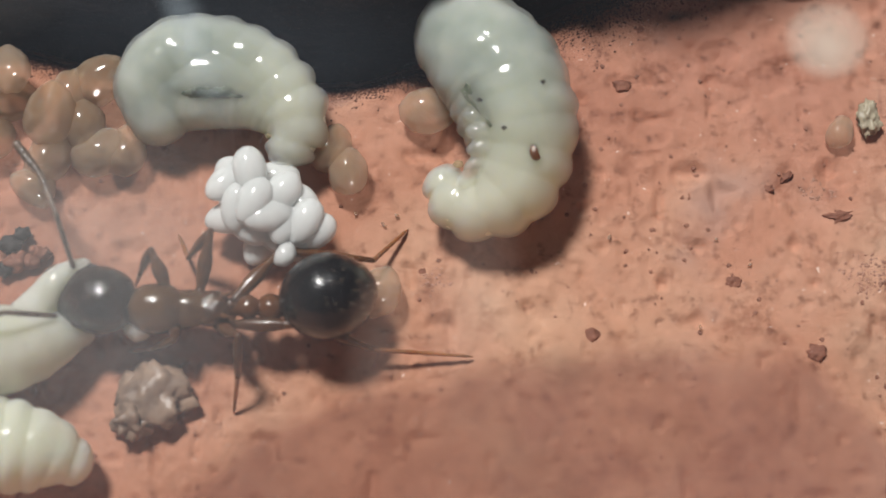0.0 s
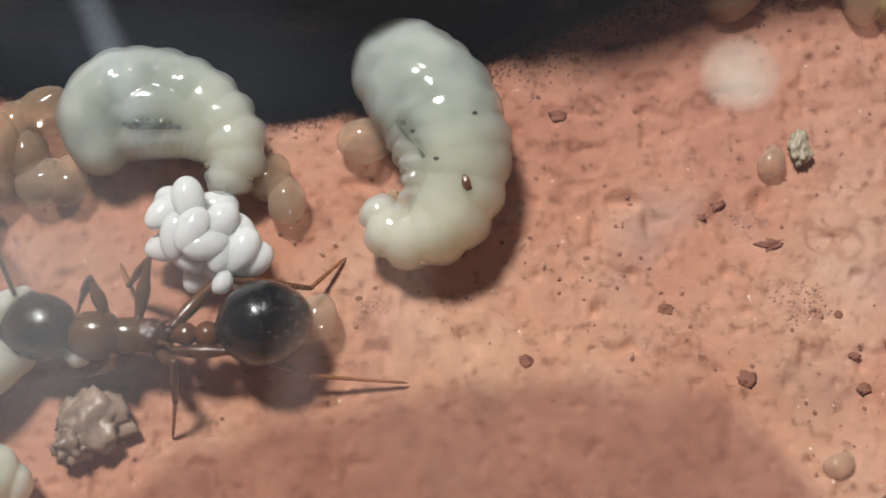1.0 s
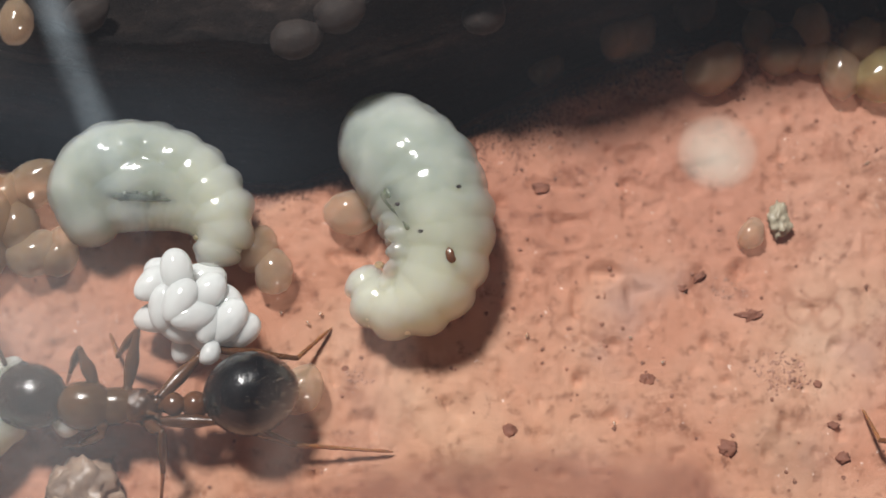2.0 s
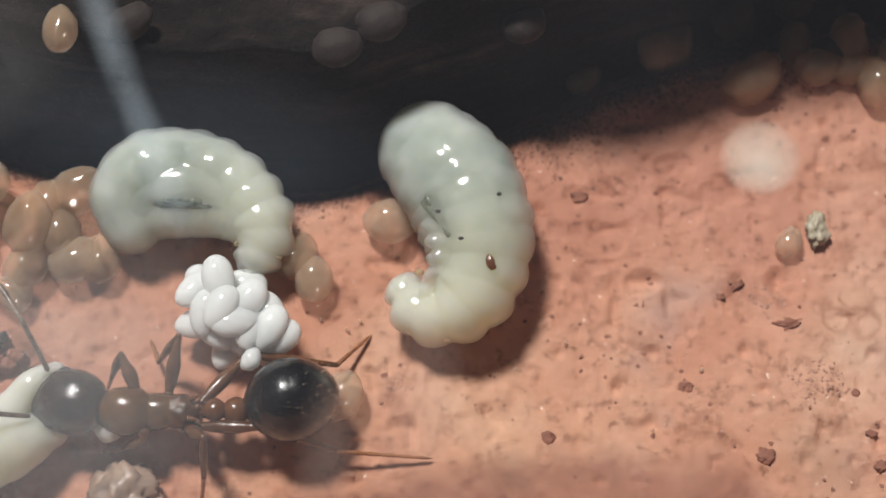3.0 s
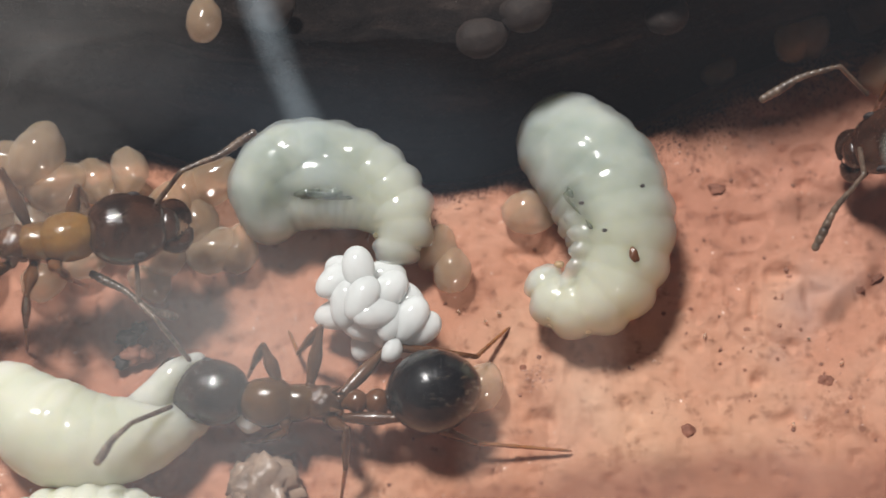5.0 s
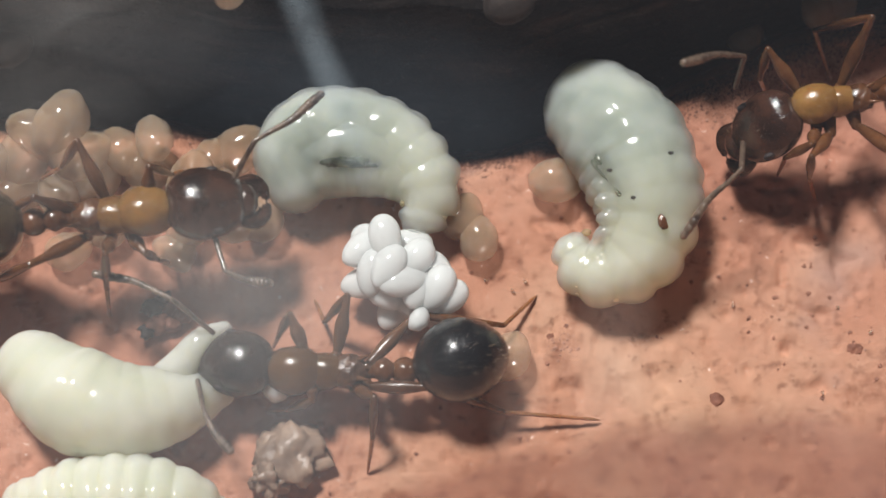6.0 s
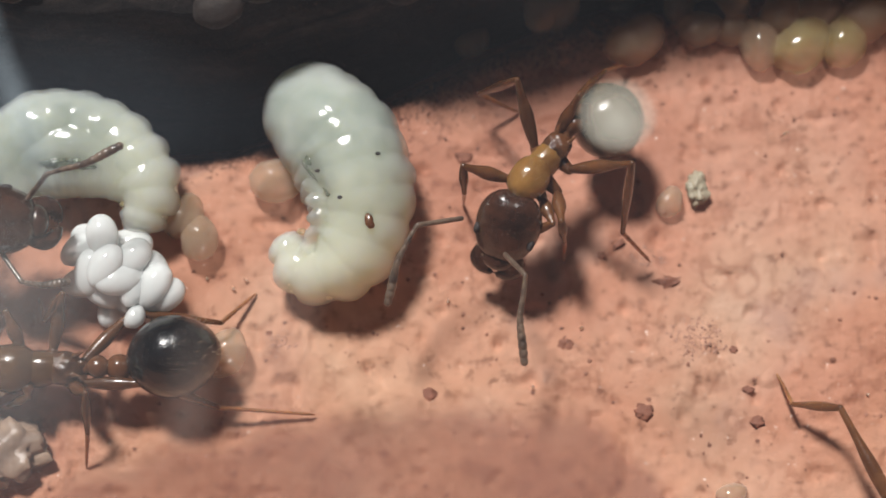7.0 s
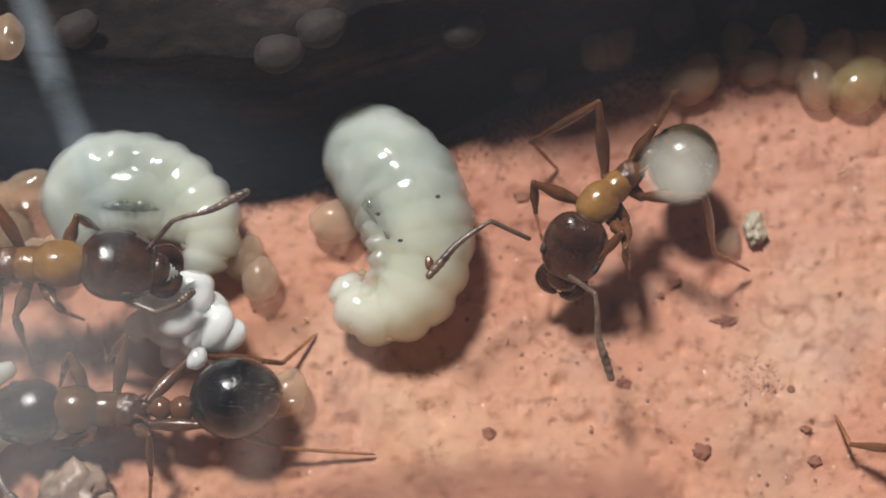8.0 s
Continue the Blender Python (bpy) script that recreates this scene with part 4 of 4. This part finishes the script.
def make_ant(name, label, root, legs, antennae, head_turn, mats, sizes):
    """root: x, y, heading. legs, antennae: joints in the world, in mm. Returns the ant, its head, legs and antennae with their rest poses."""
    head_mat, thorax_mat, gaster_mat = mats
    s = sizes.get("scale", 1.0)
    body_z = sizes.get("z", 1.0)
    ant = thing(name, (root[0], root[1], 0), label, "ant", "worker ants", root[2])
    back = Matrix.Translation((root[0], root[1], 0)) @ Matrix.Rotation(radians(root[2]), 4, "Z")
    inv = back.inverted()
    local = lambda p: inv @ Vector(p)
    part("pronotum", ball((0.36 * s, 0, body_z + 0.02), (0.42 * s, 0.34 * s, 0.32 * s), 0, 8, rough=0.05), thorax_mat, ant, "amber-brown front of the thorax")
    part("mesonotum", ball((-0.02 * s, 0, body_z - 0.02), (0.40 * s, 0.26 * s, 0.26 * s), 0, 10, rough=0.05), thorax_mat, ant)
    bm = ball((-0.36 * s, 0, body_z), (0.27 * s, 0.25 * s, 0.25 * s), 0, 0, rough=0.16, seed=4, u=36, v=26)
    for side in (1, -1):
        tube([(-0.50 * s, side * 0.12 * s, body_z + 0.12 * s, 0.05 * s), (-0.66 * s, side * 0.17 * s, body_z + 0.24 * s, 0.012 * s)], 10, 14, bm=bm)
    part("propodeum", bm, RUGOSE, ant, "wrinkled brown rear of the thorax with two short spines")
    part("petiole", tube([(-0.56 * s, 0, body_z - 0.05, 0.08 * s), (-0.72 * s, 0, body_z, 0.10 * s), (-0.86 * s, 0, body_z + 0.06, 0.17 * s), (-0.98 * s, 0, body_z, 0.09 * s)], 18, 30), WAIST, ant)
    part("postpetiole", ball((-1.14 * s, 0, body_z + 0.02), (0.19 * s, 0.19 * s, 0.18 * s)), WAIST, ant)
    g = sizes.get("gaster", (0.72, 0.60, 0.58))
    lift, bend = sizes.get("lift", 0.1), sizes.get("bend", 0)
    joint = Vector((sizes.get("joint", -1.25 * s), 0, body_z + lift * 0.3))
    gaster = part("gaster", ball((-g[0], 0, lift * 0.7), g, shape=gaster_shape, u=40, v=32), gaster_mat, ant, sizes.get("gaster_label", ""))
    dip = sizes.get("dip", 0)
    gaster.matrix_basis = Matrix.Translation(joint * MM) @ pose(0, 0, 0, 0, dip, bend)
    bristles("bristles", gaster, (-g[0], 0, lift * 0.7), g, 70, 0.10, (-1.0, 0.35), 5)
    bristles("bristles", ant, (0.36 * s, 0, body_z + 0.02), (0.42 * s, 0.34 * s, 0.32 * s), 16, 0.09, (-1.0, 1.0), 6)
    bristles("bristles", ant, (-1.0 * s, 0, body_z + 0.02), (0.30 * s, 0.17 * s, 0.17 * s), 12, 0.09, (-1.0, 1.0), 9)
    neck = Vector((0.60 * s, 0, body_z + 0.02))
    nod = sizes.get("nod", 0)
    turn = Matrix.Translation(neck) @ pose(0, 0, 0, 0, nod, head_turn)
    h = sizes.get("head", (0.60, 0.47))
    bm = ball((h[0] * 0.98, 0, 0.0), (h[0], h[1], 0.42 * s), 0, 12, head_shape, 32, 22)
    head = part("head", bm, head_mat, ant)
    head.matrix_basis = Matrix.Translation(neck * MM) @ pose(0, 0, 0, 0, nod, head_turn)
    bristles("bristles", head, (h[0] * 0.98, 0, 0), (h[0] * 0.97, h[1] * 0.93, 0.38 * s), 40, 0.07, (-1.0, 1.0), 7)
    part("clypeus", ball((h[0] * 1.80, 0, -0.10), (0.17, 0.24, 0.20), 0, 20), HEAD_BROWN, head)
    for side in (1, -1):
        part("eye", ball((h[0] * 1.15, side * h[1] * 0.90, 0.10), (0.09, 0.05, 0.08)), SOOT, head, "small dark compound eye")
        x0, y0 = h[0] * 1.85, side * 0.25
        bm = tube([(x0 - 0.06, y0, -0.14, 0.11), (x0 + 0.09, y0 + side * 0.02, -0.19, 0.12), (x0 + 0.20, y0 - side * 0.08, -0.23, 0.10), (x0 + 0.25, y0 - side * 0.18, -0.26, 0.05)], 14, 24, flat=0.6)
        for k in range(3):
            tube([(x0 + 0.16 + 0.04 * k, y0 - side * (0.10 + 0.03 * k), -0.24, 0.03), (x0 + 0.14 + 0.05 * k, y0 - side * (0.18 + 0.03 * k), -0.25, 0.012)], 8, 6, bm=bm)
        part("mandible", bm, HEAD_BROWN, head, "toothed reddish brown mandible")
    made = []
    hinv = turn.inverted()
    drop = Vector((0, 0, sizes.get("drop", 0.0)))
    for base, elbow, tip in antennae:
        a, b, c = (hinv @ (local(p) - drop) for p in (base, elbow, tip))
        off, b, c = a.copy(), b - a, c - a
        mid = (b + c) * 0.5 + (c - b).cross(Vector((0, 0, 1))) * 0.06
        bm = tube([(0, 0, 0, 0.035), *[tuple(b * k) + (0.036,) for k in (0.33, 0.66, 0.95)]], 10, 16)
        tube([(*(b * 0.97), 0.03), (*(b * 0.6 + mid * 0.4), 0.036), (*(mid), 0.046), (*(mid * 0.4 + c * 0.6), 0.062), (*c, 0.052)], 12, 120, 11, 0.09, bm=bm)
        an = part("antenna", bm, FEELER, head, "thin elbowed antenna with ringed club")
        an.matrix_basis = Matrix.Translation(off * MM)
        made.append((an, off, c))
    out = []
    for coxa, knee, ankle, tip in legs:
        a, b, c, d = local(coxa) - drop, local(knee) - drop, local(ankle), local(tip)
        root_in = Vector((a.x * 0.9, a.y * 0.35, body_z - 0.12))
        off = root_in
        a, b, c, d = a - off, b - off, c - off, d - off
        bm = tube(bone((0, 0, 0), a, 0.12, 0.075), 12, 14)
        tube(bone(a, b, 0.05, 0.045, 0.055), 12, 24, bm=bm)
        leg = part("leg", bm, LEG, ant)
        leg.matrix_basis = Matrix.Translation(off * MM)
        tibia = part("tibia", tube(bone((0, 0, 0), c - b, 0.046, 0.036, 0.030), 10, 20), LEG, leg, "", b)
        bm = tube(bone(c - b, d - b, 0.034, 0.022), 10, 40, 6, 0.16)
        toe = d - b + (d - c).normalized() * 0.08 + Vector((0, 0, -0.02))
        tube([(*(d - b), 0.02), (*toe, 0.008)], 8, 6, bm=bm)
        foot = part("foot", bm, TARSUS, leg, "slender jointed amber foot", b)
        out.append((leg, tibia, foot, off, b, d))
    return ant, head, neck, made, out, gaster, joint


ant_a = make_ant(
    "ant", "worker ant with glossy black abdomen feeding a cream larva", (-3.76, -2.27, 180),
    [((-3.97, -2.01, 0.90), (-4.16, -1.56, 1.20), (-4.37, -1.75, 0.45), (-4.48, -1.82, 0.05)),
     ((-3.54, -2.05, 0.90), (-3.39, -1.31, 1.20), (-3.74, -1.52, 0.40), (-3.90, -1.15, 0.06)),
     ((-3.14, -2.22, 0.90), (-2.49, -1.47, 0.80), (-1.28, -1.54, 0.30), (-0.87, -1.10, 0.06)),
     ((-3.88, -2.44, 0.90), (-3.86, -2.67, 0.85), (-4.18, -2.74, 0.40), (-4.50, -2.71, 0.05)),
     ((-3.30, -2.49, 0.80), (-3.01, -2.71, 1.25), (-3.05, -3.16, 0.55), (-3.13, -3.50, 0.05)),
     ((-3.13, -2.48, 0.85), (-2.13, -2.52, 1.00), (-1.28, -2.76, 0.35), (-0.04, -2.80, 0.05))],
    [((-5.20, -1.80, 1.10), (-5.59, -1.31, 1.60), (-6.48, -0.65, 1.45)), ((-5.38, -2.46, 1.10), (-5.89, -2.66, 1.72), (-6.42, -3.06, 1.85))],
    -10, (HEAD_DARK, THORAX_DARK, GASTER), {"gaster": (0.66, 0.58, 0.57), "lift": 0.12, "bend": 12, "dip": 0, "gaster_label": "glossy black banded abdomen", "z": 0.70, "drop": 0.15, "head": (0.59, 0.43)})

ant_b = make_ant(
    "ant", "worker ant with dark brown head and amber thorax among the brood", (-6.19, -0.30, 6),
    [((-5.83, -0.02, 1.45), (-5.67, 0.37, 1.85), (-5.57, 0.48, 0.80), (-5.40, 0.61, 0.50)),
     ((-6.39, -0.07, 1.40), (-6.71, 0.59, 2.00), (-7.03, 0.45, 1.30), (-7.43, 0.51, 0.55)),
     ((-6.77, -0.25, 1.40), (-7.32, -0.21, 2.00), (-8.11, -0.30, 0.80), (-8.74, -0.14, 0.50)),
     ((-6.06, -0.54, 1.40), (-5.84, -0.80, 1.50), (-5.75, -0.73, 0.80), (-5.61, -0.62, 0.15)),
     ((-6.30, -0.55, 1.35), (-6.30, -1.09, 1.80), (-6.35, -1.24, 0.80), (-6.36, -1.39, 0.05)),
     ((-6.64, -0.55, 1.35), (-7.21, -1.08, 1.90), (-7.98, -1.09, 0.80), (-8.70, -1.08, 0.05))],
    [((-4.71, 0.11, 1.65), (-4.36, 0.41, 2.20), (-3.42, 0.82, 2.50)), ((-4.92, -0.59, 1.55), (-4.87, -1.07, 1.80), (-4.29, -1.29, 1.80))],
    2, (HEAD_BROWN, THORAX, GASTER_BROWN), {"gaster": (0.74, 0.58, 0.58), "z": 1.6, "gaster_label": "brown abdomen"})

ant_c = make_ant(
    "ant", "reddish brown worker ant exploring with lowered head", (3.32, 0.59, 228),
    [((2.85, 0.39, 1.70), (2.21, 0.48, 2.10), (2.29, 0.23, 1.30), (2.42, 0.32, 0.05)),
     ((3.22, 0.84, 1.60), (3.02, 1.59, 2.40), (2.37, 1.52, 0.70), (2.88, 1.37, 0.05)),
     ((3.53, 1.00, 1.60), (3.85, 1.42, 2.20), (4.28, 2.29, 0.70), (4.72, 2.69, 0.05)),
     ((3.36, 0.15, 1.60), (3.45, -0.17, 1.90), (3.26, -0.39, 1.20), (3.23, -0.27, 0.05)),
     ((3.52, 0.23, 1.60), (3.54, -0.29, 1.90), (3.63, -0.43, 1.20), (3.75, -0.36, 0.05)),
     ((3.72, 0.55, 1.60), (4.67, 0.36, 2.20), (5.02, -0.04, 0.60), (5.57, -0.07, 0.05))],
    [((2.24, -0.28, 1.80), (1.70, -0.07, 2.20), (0.81, -0.74, 2.10)), ((2.88, -0.70, 1.70), (3.20, -1.06, 2.00), (3.32, -2.12, 1.50))],
    28, (HEAD_BROWN, THORAX, GASTER_BROWN), {"scale": 0.82, "joint": -0.84, "gaster": (0.54, 0.54, 0.53), "bend": -70, "lift": 0.0, "nod": 32, "z": 1.5, "drop": 0.25, "head": (0.59, 0.43), "gaster_label": "olive-brown abdomen with paler bands"})

ant_d = make_ant(
    "ant", "brown worker ant resting with one hind leg stretched out", (8.45, -4.85, 0),
    [((8.75, -4.55, 0.80), (9.20, -3.90, 1.10), (9.60, -3.65, 0.30), (9.95, -3.40, 0.03)),
     ((8.42, -4.58, 0.80), (8.55, -3.95, 1.15), (8.75, -3.60, 0.30), (8.85, -3.30, 0.03)),
     ((8.05, -4.52, 0.80), (7.25, -2.89, 0.90), (6.70, -2.72, 0.30), (6.57, -2.28, 0.03)),
     ((8.75, -5.15, 0.80), (9.20, -5.80, 1.10), (9.60, -6.05, 0.30), (9.95, -6.30, 0.03)),
     ((8.42, -5.12, 0.80), (8.45, -5.75, 1.15), (8.60, -6.10, 0.30), (8.70, -6.40, 0.03)),
     ((8.05, -5.18, 0.80), (7.50, -5.70, 1.10), (7.10, -6.00, 0.30), (6.75, -6.25, 0.03))],
    [((9.55, -4.60, 0.95), (9.90, -4.20, 1.20), (10.50, -4.25, 1.10)), ((9.55, -5.10, 0.95), (9.90, -5.50, 1.20), (10.50, -5.45, 1.10))],
    0, (HEAD_BROWN, THORAX, GASTER_BROWN), {"gaster": (0.60, 0.50, 0.48), "z": 0.85})


# ---- what moves ----
def between(rows, t):
    """The row at t seconds, straight between the rows before and after it."""
    ts = [r[0] for r in rows]
    return [float(np.interp(t, ts, [r[k] for r in rows])) for k in range(1, len(rows[0]))]


def metres(m):
    out = m.copy()
    out.translation = m.translation * MM
    return out


def stand(row):
    return Matrix.Translation((row[0], row[1], 0)) @ Matrix.Rotation(radians(row[2]), 4, "Z")


def reach(b, d, target):
    """Turns of thigh and shin by which the foot at the end of b and d comes to the target, all from the leg's root."""
    long, short = b.length, (d - b).length
    r = min(max(target.length, abs(long - short) * 1.05 + 0.02), (long + short) * 0.995)
    u = target.normalized()
    pole = d.rotation_difference(u) @ (b - d * (b.dot(d) / d.dot(d)))
    a = (long * long - short * short + r * r) / (2 * r)
    knee = u * a + pole.normalized() * math.sqrt(max(long * long - a * a, 1e-6))
    axes = []
    for x, y in ((b, d), (knee, u)):
        x = x.normalized()
        z = x.cross(y).normalized()
        axes.append(Matrix((x, z.cross(x), z)).transposed())
    turn = axes[1] @ axes[0].inverted()
    shin = (d - b).rotation_difference(turn.inverted() @ (u * r - knee))
    return turn.to_4x4(), shin.to_matrix().to_4x4()


def footfalls(times, rows, feet):
    """Where each foot stands at each time: it stays put until the body has left it behind, then steps ahead."""
    planted = [stand(between(rows, times[0])) @ f for f in feet]
    going, out = {}, []
    for n, t in enumerate(times):
        here = stand(between(rows, t))
        ahead = stand(between(rows, min(t + 0.15, 8.0)))
        place = []
        for i, f in enumerate(feet):
            want = here @ f
            if i in going:
                planted[i] = going.pop(i)
            gap = (planted[i] - want).length
            same = all((i % 3 + i // 3) % 2 == (k % 3 + k // 3) % 2 for k in going)
            if n and (gap > 0.9 or (gap > 0.4 and same)):
                going[i] = ahead @ f
                place.append((planted[i] + going[i]) * 0.5 + Vector((0, 0, 0.22)))
            else:
                place.append(planted[i])
        out.append(place)
    return out


def stride(made, rows, start):
    """Keys a walking ant: rows of seconds, x, y, heading."""
    ant, limbs = made[0], made[4]
    times = [start] + [round(start + 0.1 * k, 1) for k in range(1, round((8.0 - start) * 10) + 1)]
    walk(ant, [(t, metres(stand(between(rows, t)))) for t in [0.0] * (start > 0) + times])
    feet = [off + d for leg, tibia, foot, off, b, d in limbs]
    steps = footfalls(times, rows, feet)
    for i, (leg, tibia, foot, off, b, d) in enumerate(limbs):
        thigh, shin = [], []
        for t, place in zip(times, steps):
            q, w = reach(b, d, stand(between(rows, t)).inverted() @ place[i] - off)
            thigh.append((t, metres(Matrix.Translation(off) @ q)))
            shin.append((t, metres(Matrix.Translation(b) @ w)))
        first = [(0.0, thigh[0][1])] if start > 0 else []
        low = [(0.0, shin[0][1])] if start > 0 else []
        walk(leg, first + thigh)
        walk(tibia, low + shin)
        walk(foot, low + shin)


def point(feeler, made, rows, turns, nod, tips):
    """Keys an antenna so that its tip goes to the given places: seconds, x, y, z."""
    an, off, rest = feeler
    neck = made[2]
    keys = []
    for t, *tip in tips:
        head = stand(between(rows, t)) @ Matrix.Translation(neck) @ pose(0, 0, 0, 0, nod, between(turns, t)[0])
        q = rest.rotation_difference(head.inverted() @ Vector(tip) - off)
        keys.append((t, metres(Matrix.Translation(off) @ q.to_matrix().to_4x4())))
    if keys[0][0] > 0:
        keys.insert(0, (0.0, keys[0][1]))
    walk(an, keys)


def feel(antenna, rows):
    an, off, rest = antenna
    walk(an, [(t, Matrix.Translation(off * MM) @ pose(0, 0, 0, 0, dip, turn)) for t, turn, dip in rows])


def motions():
    # the feeding worker: small shifts of the head and antennae
    ant, head, neck, feelers, limbs, tail, joint = ant_a
    hd = lambda a, dx=0.0: pose((neck.x + dx) * MM, neck.y * MM, neck.z * MM, 0, 0, a)
    walk(head, [(0.0, hd(-13)), (2.0, hd(-14)), (4.5, hd(-14)), (5.8, hd(-12)), (6.5, hd(-4)), (7.2, hd(-2, -0.05)), (8.0, hd(4, -0.12))])
    feel(feelers[0], [(0.0, -20, 0), (1.5, -14, 5), (3.0, -8, 0), (4.5, 0, 0), (5.0, 5, 4), (5.8, 22, 0), (6.3, 4, 0), (7.0, -10, 5), (8.0, -60, 0)])
    feel(feelers[1], [(0.0, -10, 0), (1.5, -6, 4), (3.0, -10, 0), (4.7, 0, 0), (5.2, 44, 0), (5.8, 88, 0), (6.5, 88, 4), (7.2, 80, 0), (8.0, 75, 0)])
    # the worker that comes in over the brood heap
    rows = [(0.0, -12.5, -0.54, 12), (3.0, -10.6, -0.54, 12), (4.0, -8.3, -0.40, 8), (4.2, -7.80, -0.33, 6), (4.4, -7.49, -0.24, 6), (4.5, -7.40, -0.34, 4), (4.7, -7.29, -0.27, 6), (5.3, -6.95, -0.24, 8),
            (5.8, -6.60, -0.26, 8), (6.0, -6.42, -0.33, 6), (6.1, -6.17, -0.40, 0), (6.3, -6.05, -0.30, 4), (6.4, -5.84, -0.17, 6), (6.5, -5.63, -0.12, 2), (6.8, -5.58, -0.33, 1),
            (7.0, -5.38, -0.42, 0), (7.5, -4.98, -0.65, 0), (8.0, -4.58, -0.41, 0)]
    turns = [(0.0, 2), (6.0, 2), (6.1, -8), (6.4, 2), (8.0, -3)]
    neck = ant_b[2]
    stride(ant_b, rows, 3.0)
    walk(ant_b[1], [(t, metres(Matrix.Translation(neck) @ pose(0, 0, 0, 0, 0, a))) for t, a in turns])
    point(ant_b[3][0], ant_b, rows, turns, 0, [(3.0, -8.0, 0.9, 2.0), (4.2, -5.2, -0.1, 1.8), (4.4, -4.52, 0.64, 2.0), (4.5, -4.12, -0.13, 2.0), (4.7, -4.22, 0.75, 2.0), (5.3, -4.5, 1.1, 2.0), (5.8, -4.65, 1.35, 2.0),
          (6.0, -3.79, 1.16, 2.0), (6.1, -3.07, 0.14, 2.0), (6.3, -3.72, 0.90, 2.0), (6.4, -3.75, 1.17, 2.0), (6.5, -2.44, 0.82, 2.0), (6.8, -2.45, 0.22, 2.0), (7.5, -3.82, -0.05, 2.2), (8.0, -2.30, 0.10, 2.0)])
    point(ant_b[3][1], ant_b, rows, turns, 0, [(3.0, -8.2, -1.4, 1.3), (4.4, -6.04, -0.86, 1.0), (4.7, -5.93, -0.89, 1.0), (5.3, -4.7, -1.1, 1.3), (5.8, -3.67, -1.10, 1.3), (6.0, -3.93, -1.61, 1.3), (6.1, -4.79, -1.27, 1.0),
          (6.4, -3.50, -1.21, 1.3), (6.5, -2.65, -1.16, 1.3), (6.8, -3.35, -1.38, 1.3), (7.5, -2.48, -0.64, 1.3), (8.0, -2.26, -0.72, 1.3)])
    # the worker that comes in from the far end and turns towards the larva
    rows = [(0.0, 11.5, 1.54, 185), (3.0, 10.2, 1.54, 185), (4.2, 7.9, 1.50, 185), (4.7, 6.2, 1.47, 183), (5.3, 4.4, 1.40, 186), (5.8, 3.28, 1.35, 188), (6.0, 3.20, 1.30, 188), (6.3, 2.91, 0.81, 215), (6.5, 2.97, 0.77, 196),
            (6.6, 3.00, 0.68, 190), (6.8, 2.60, 0.53, 203), (7.0, 3.21, 0.42, 230), (7.2, 2.69, 0.13, 237), (7.4, 2.62, 0.29, 232), (7.5, 2.77, 0.21, 228), (7.8, 3.14, 0.69, 226), (8.0, 3.38, 0.66, 223)]
    turns = [(0.0, 6), (5.8, 6), (6.0, 18), (6.3, 18), (6.5, 30), (6.6, 26), (6.8, 4), (7.0, 20), (7.2, 23), (7.4, 18), (7.5, 17), (7.8, 19), (8.0, 24)]
    neck, joint = ant_c[2], ant_c[6]
    stride(ant_c, rows, 3.0)
    walk(ant_c[1], [(t, metres(Matrix.Translation(neck) @ pose(0, 0, 0, 0, 32, a))) for t, a in turns])
    walk(ant_c[5], [(t, metres(Matrix.Translation(joint) @ pose(0, 0, 0, 0, -40, a))) for t, a in
                    ((0.0, 0), (6.0, 0), (6.3, -30), (6.5, -12), (6.6, 10), (6.8, 0), (7.0, -38), (7.2, -25), (7.4, -18), (7.5, -18), (7.8, -46), (8.0, -52))])
    point(ant_c[3][0], ant_c, rows, turns, 32, [(3.0, 7.6, 2.4, 2.0), (4.0, 5.3, 2.8, 2.0), (4.7, 3.6, 2.2, 2.0), (5.3, 1.6, 1.3, 1.8), (5.8, 0.42, 1.24, 1.9), (6.0, 1.30, 1.40, 2.4), (6.3, 0.39, -0.11, 1.9), (6.5, 0.37, 0.49, 1.9), (6.6, 0.60, 1.34, 1.9), (6.8, -0.28, -0.08, 1.9),
          (7.0, 0.83, -1.83, 1.4), (7.2, 1.20, -2.59, 1.2), (7.5, 0.22, -1.82, 1.4), (7.8, 0.58, -0.92, 1.9), (8.0, 0.80, -0.68, 1.9)])
    point(ant_c[3][1], ant_c, rows, turns, 32, [(3.0, 8.6, 0.0, 1.3), (4.0, 6.9, 0.0, 1.3), (4.7, 4.6, -0.2, 1.3), (5.3, 2.2, 0.0, 1.3), (5.8, 1.04, -0.20, 1.3), (6.0, 1.32, -0.22, 1.3), (6.3, 2.24, -1.92, 1.3), (6.5, 0.84, -0.33, 1.2), (6.6, 0.91, -0.32, 1.2), (6.8, 1.13, -1.02, 1.2),
          (7.0, 2.98, -2.63, 1.3), (7.2, 2.79, -2.23, 1.0), (7.4, 3.05, -2.54, 1.2), (7.5, 3.12, -2.71, 1.2), (7.8, 3.13, -2.21, 1.3), (8.0, 3.37, -2.12, 1.3)])


motions()
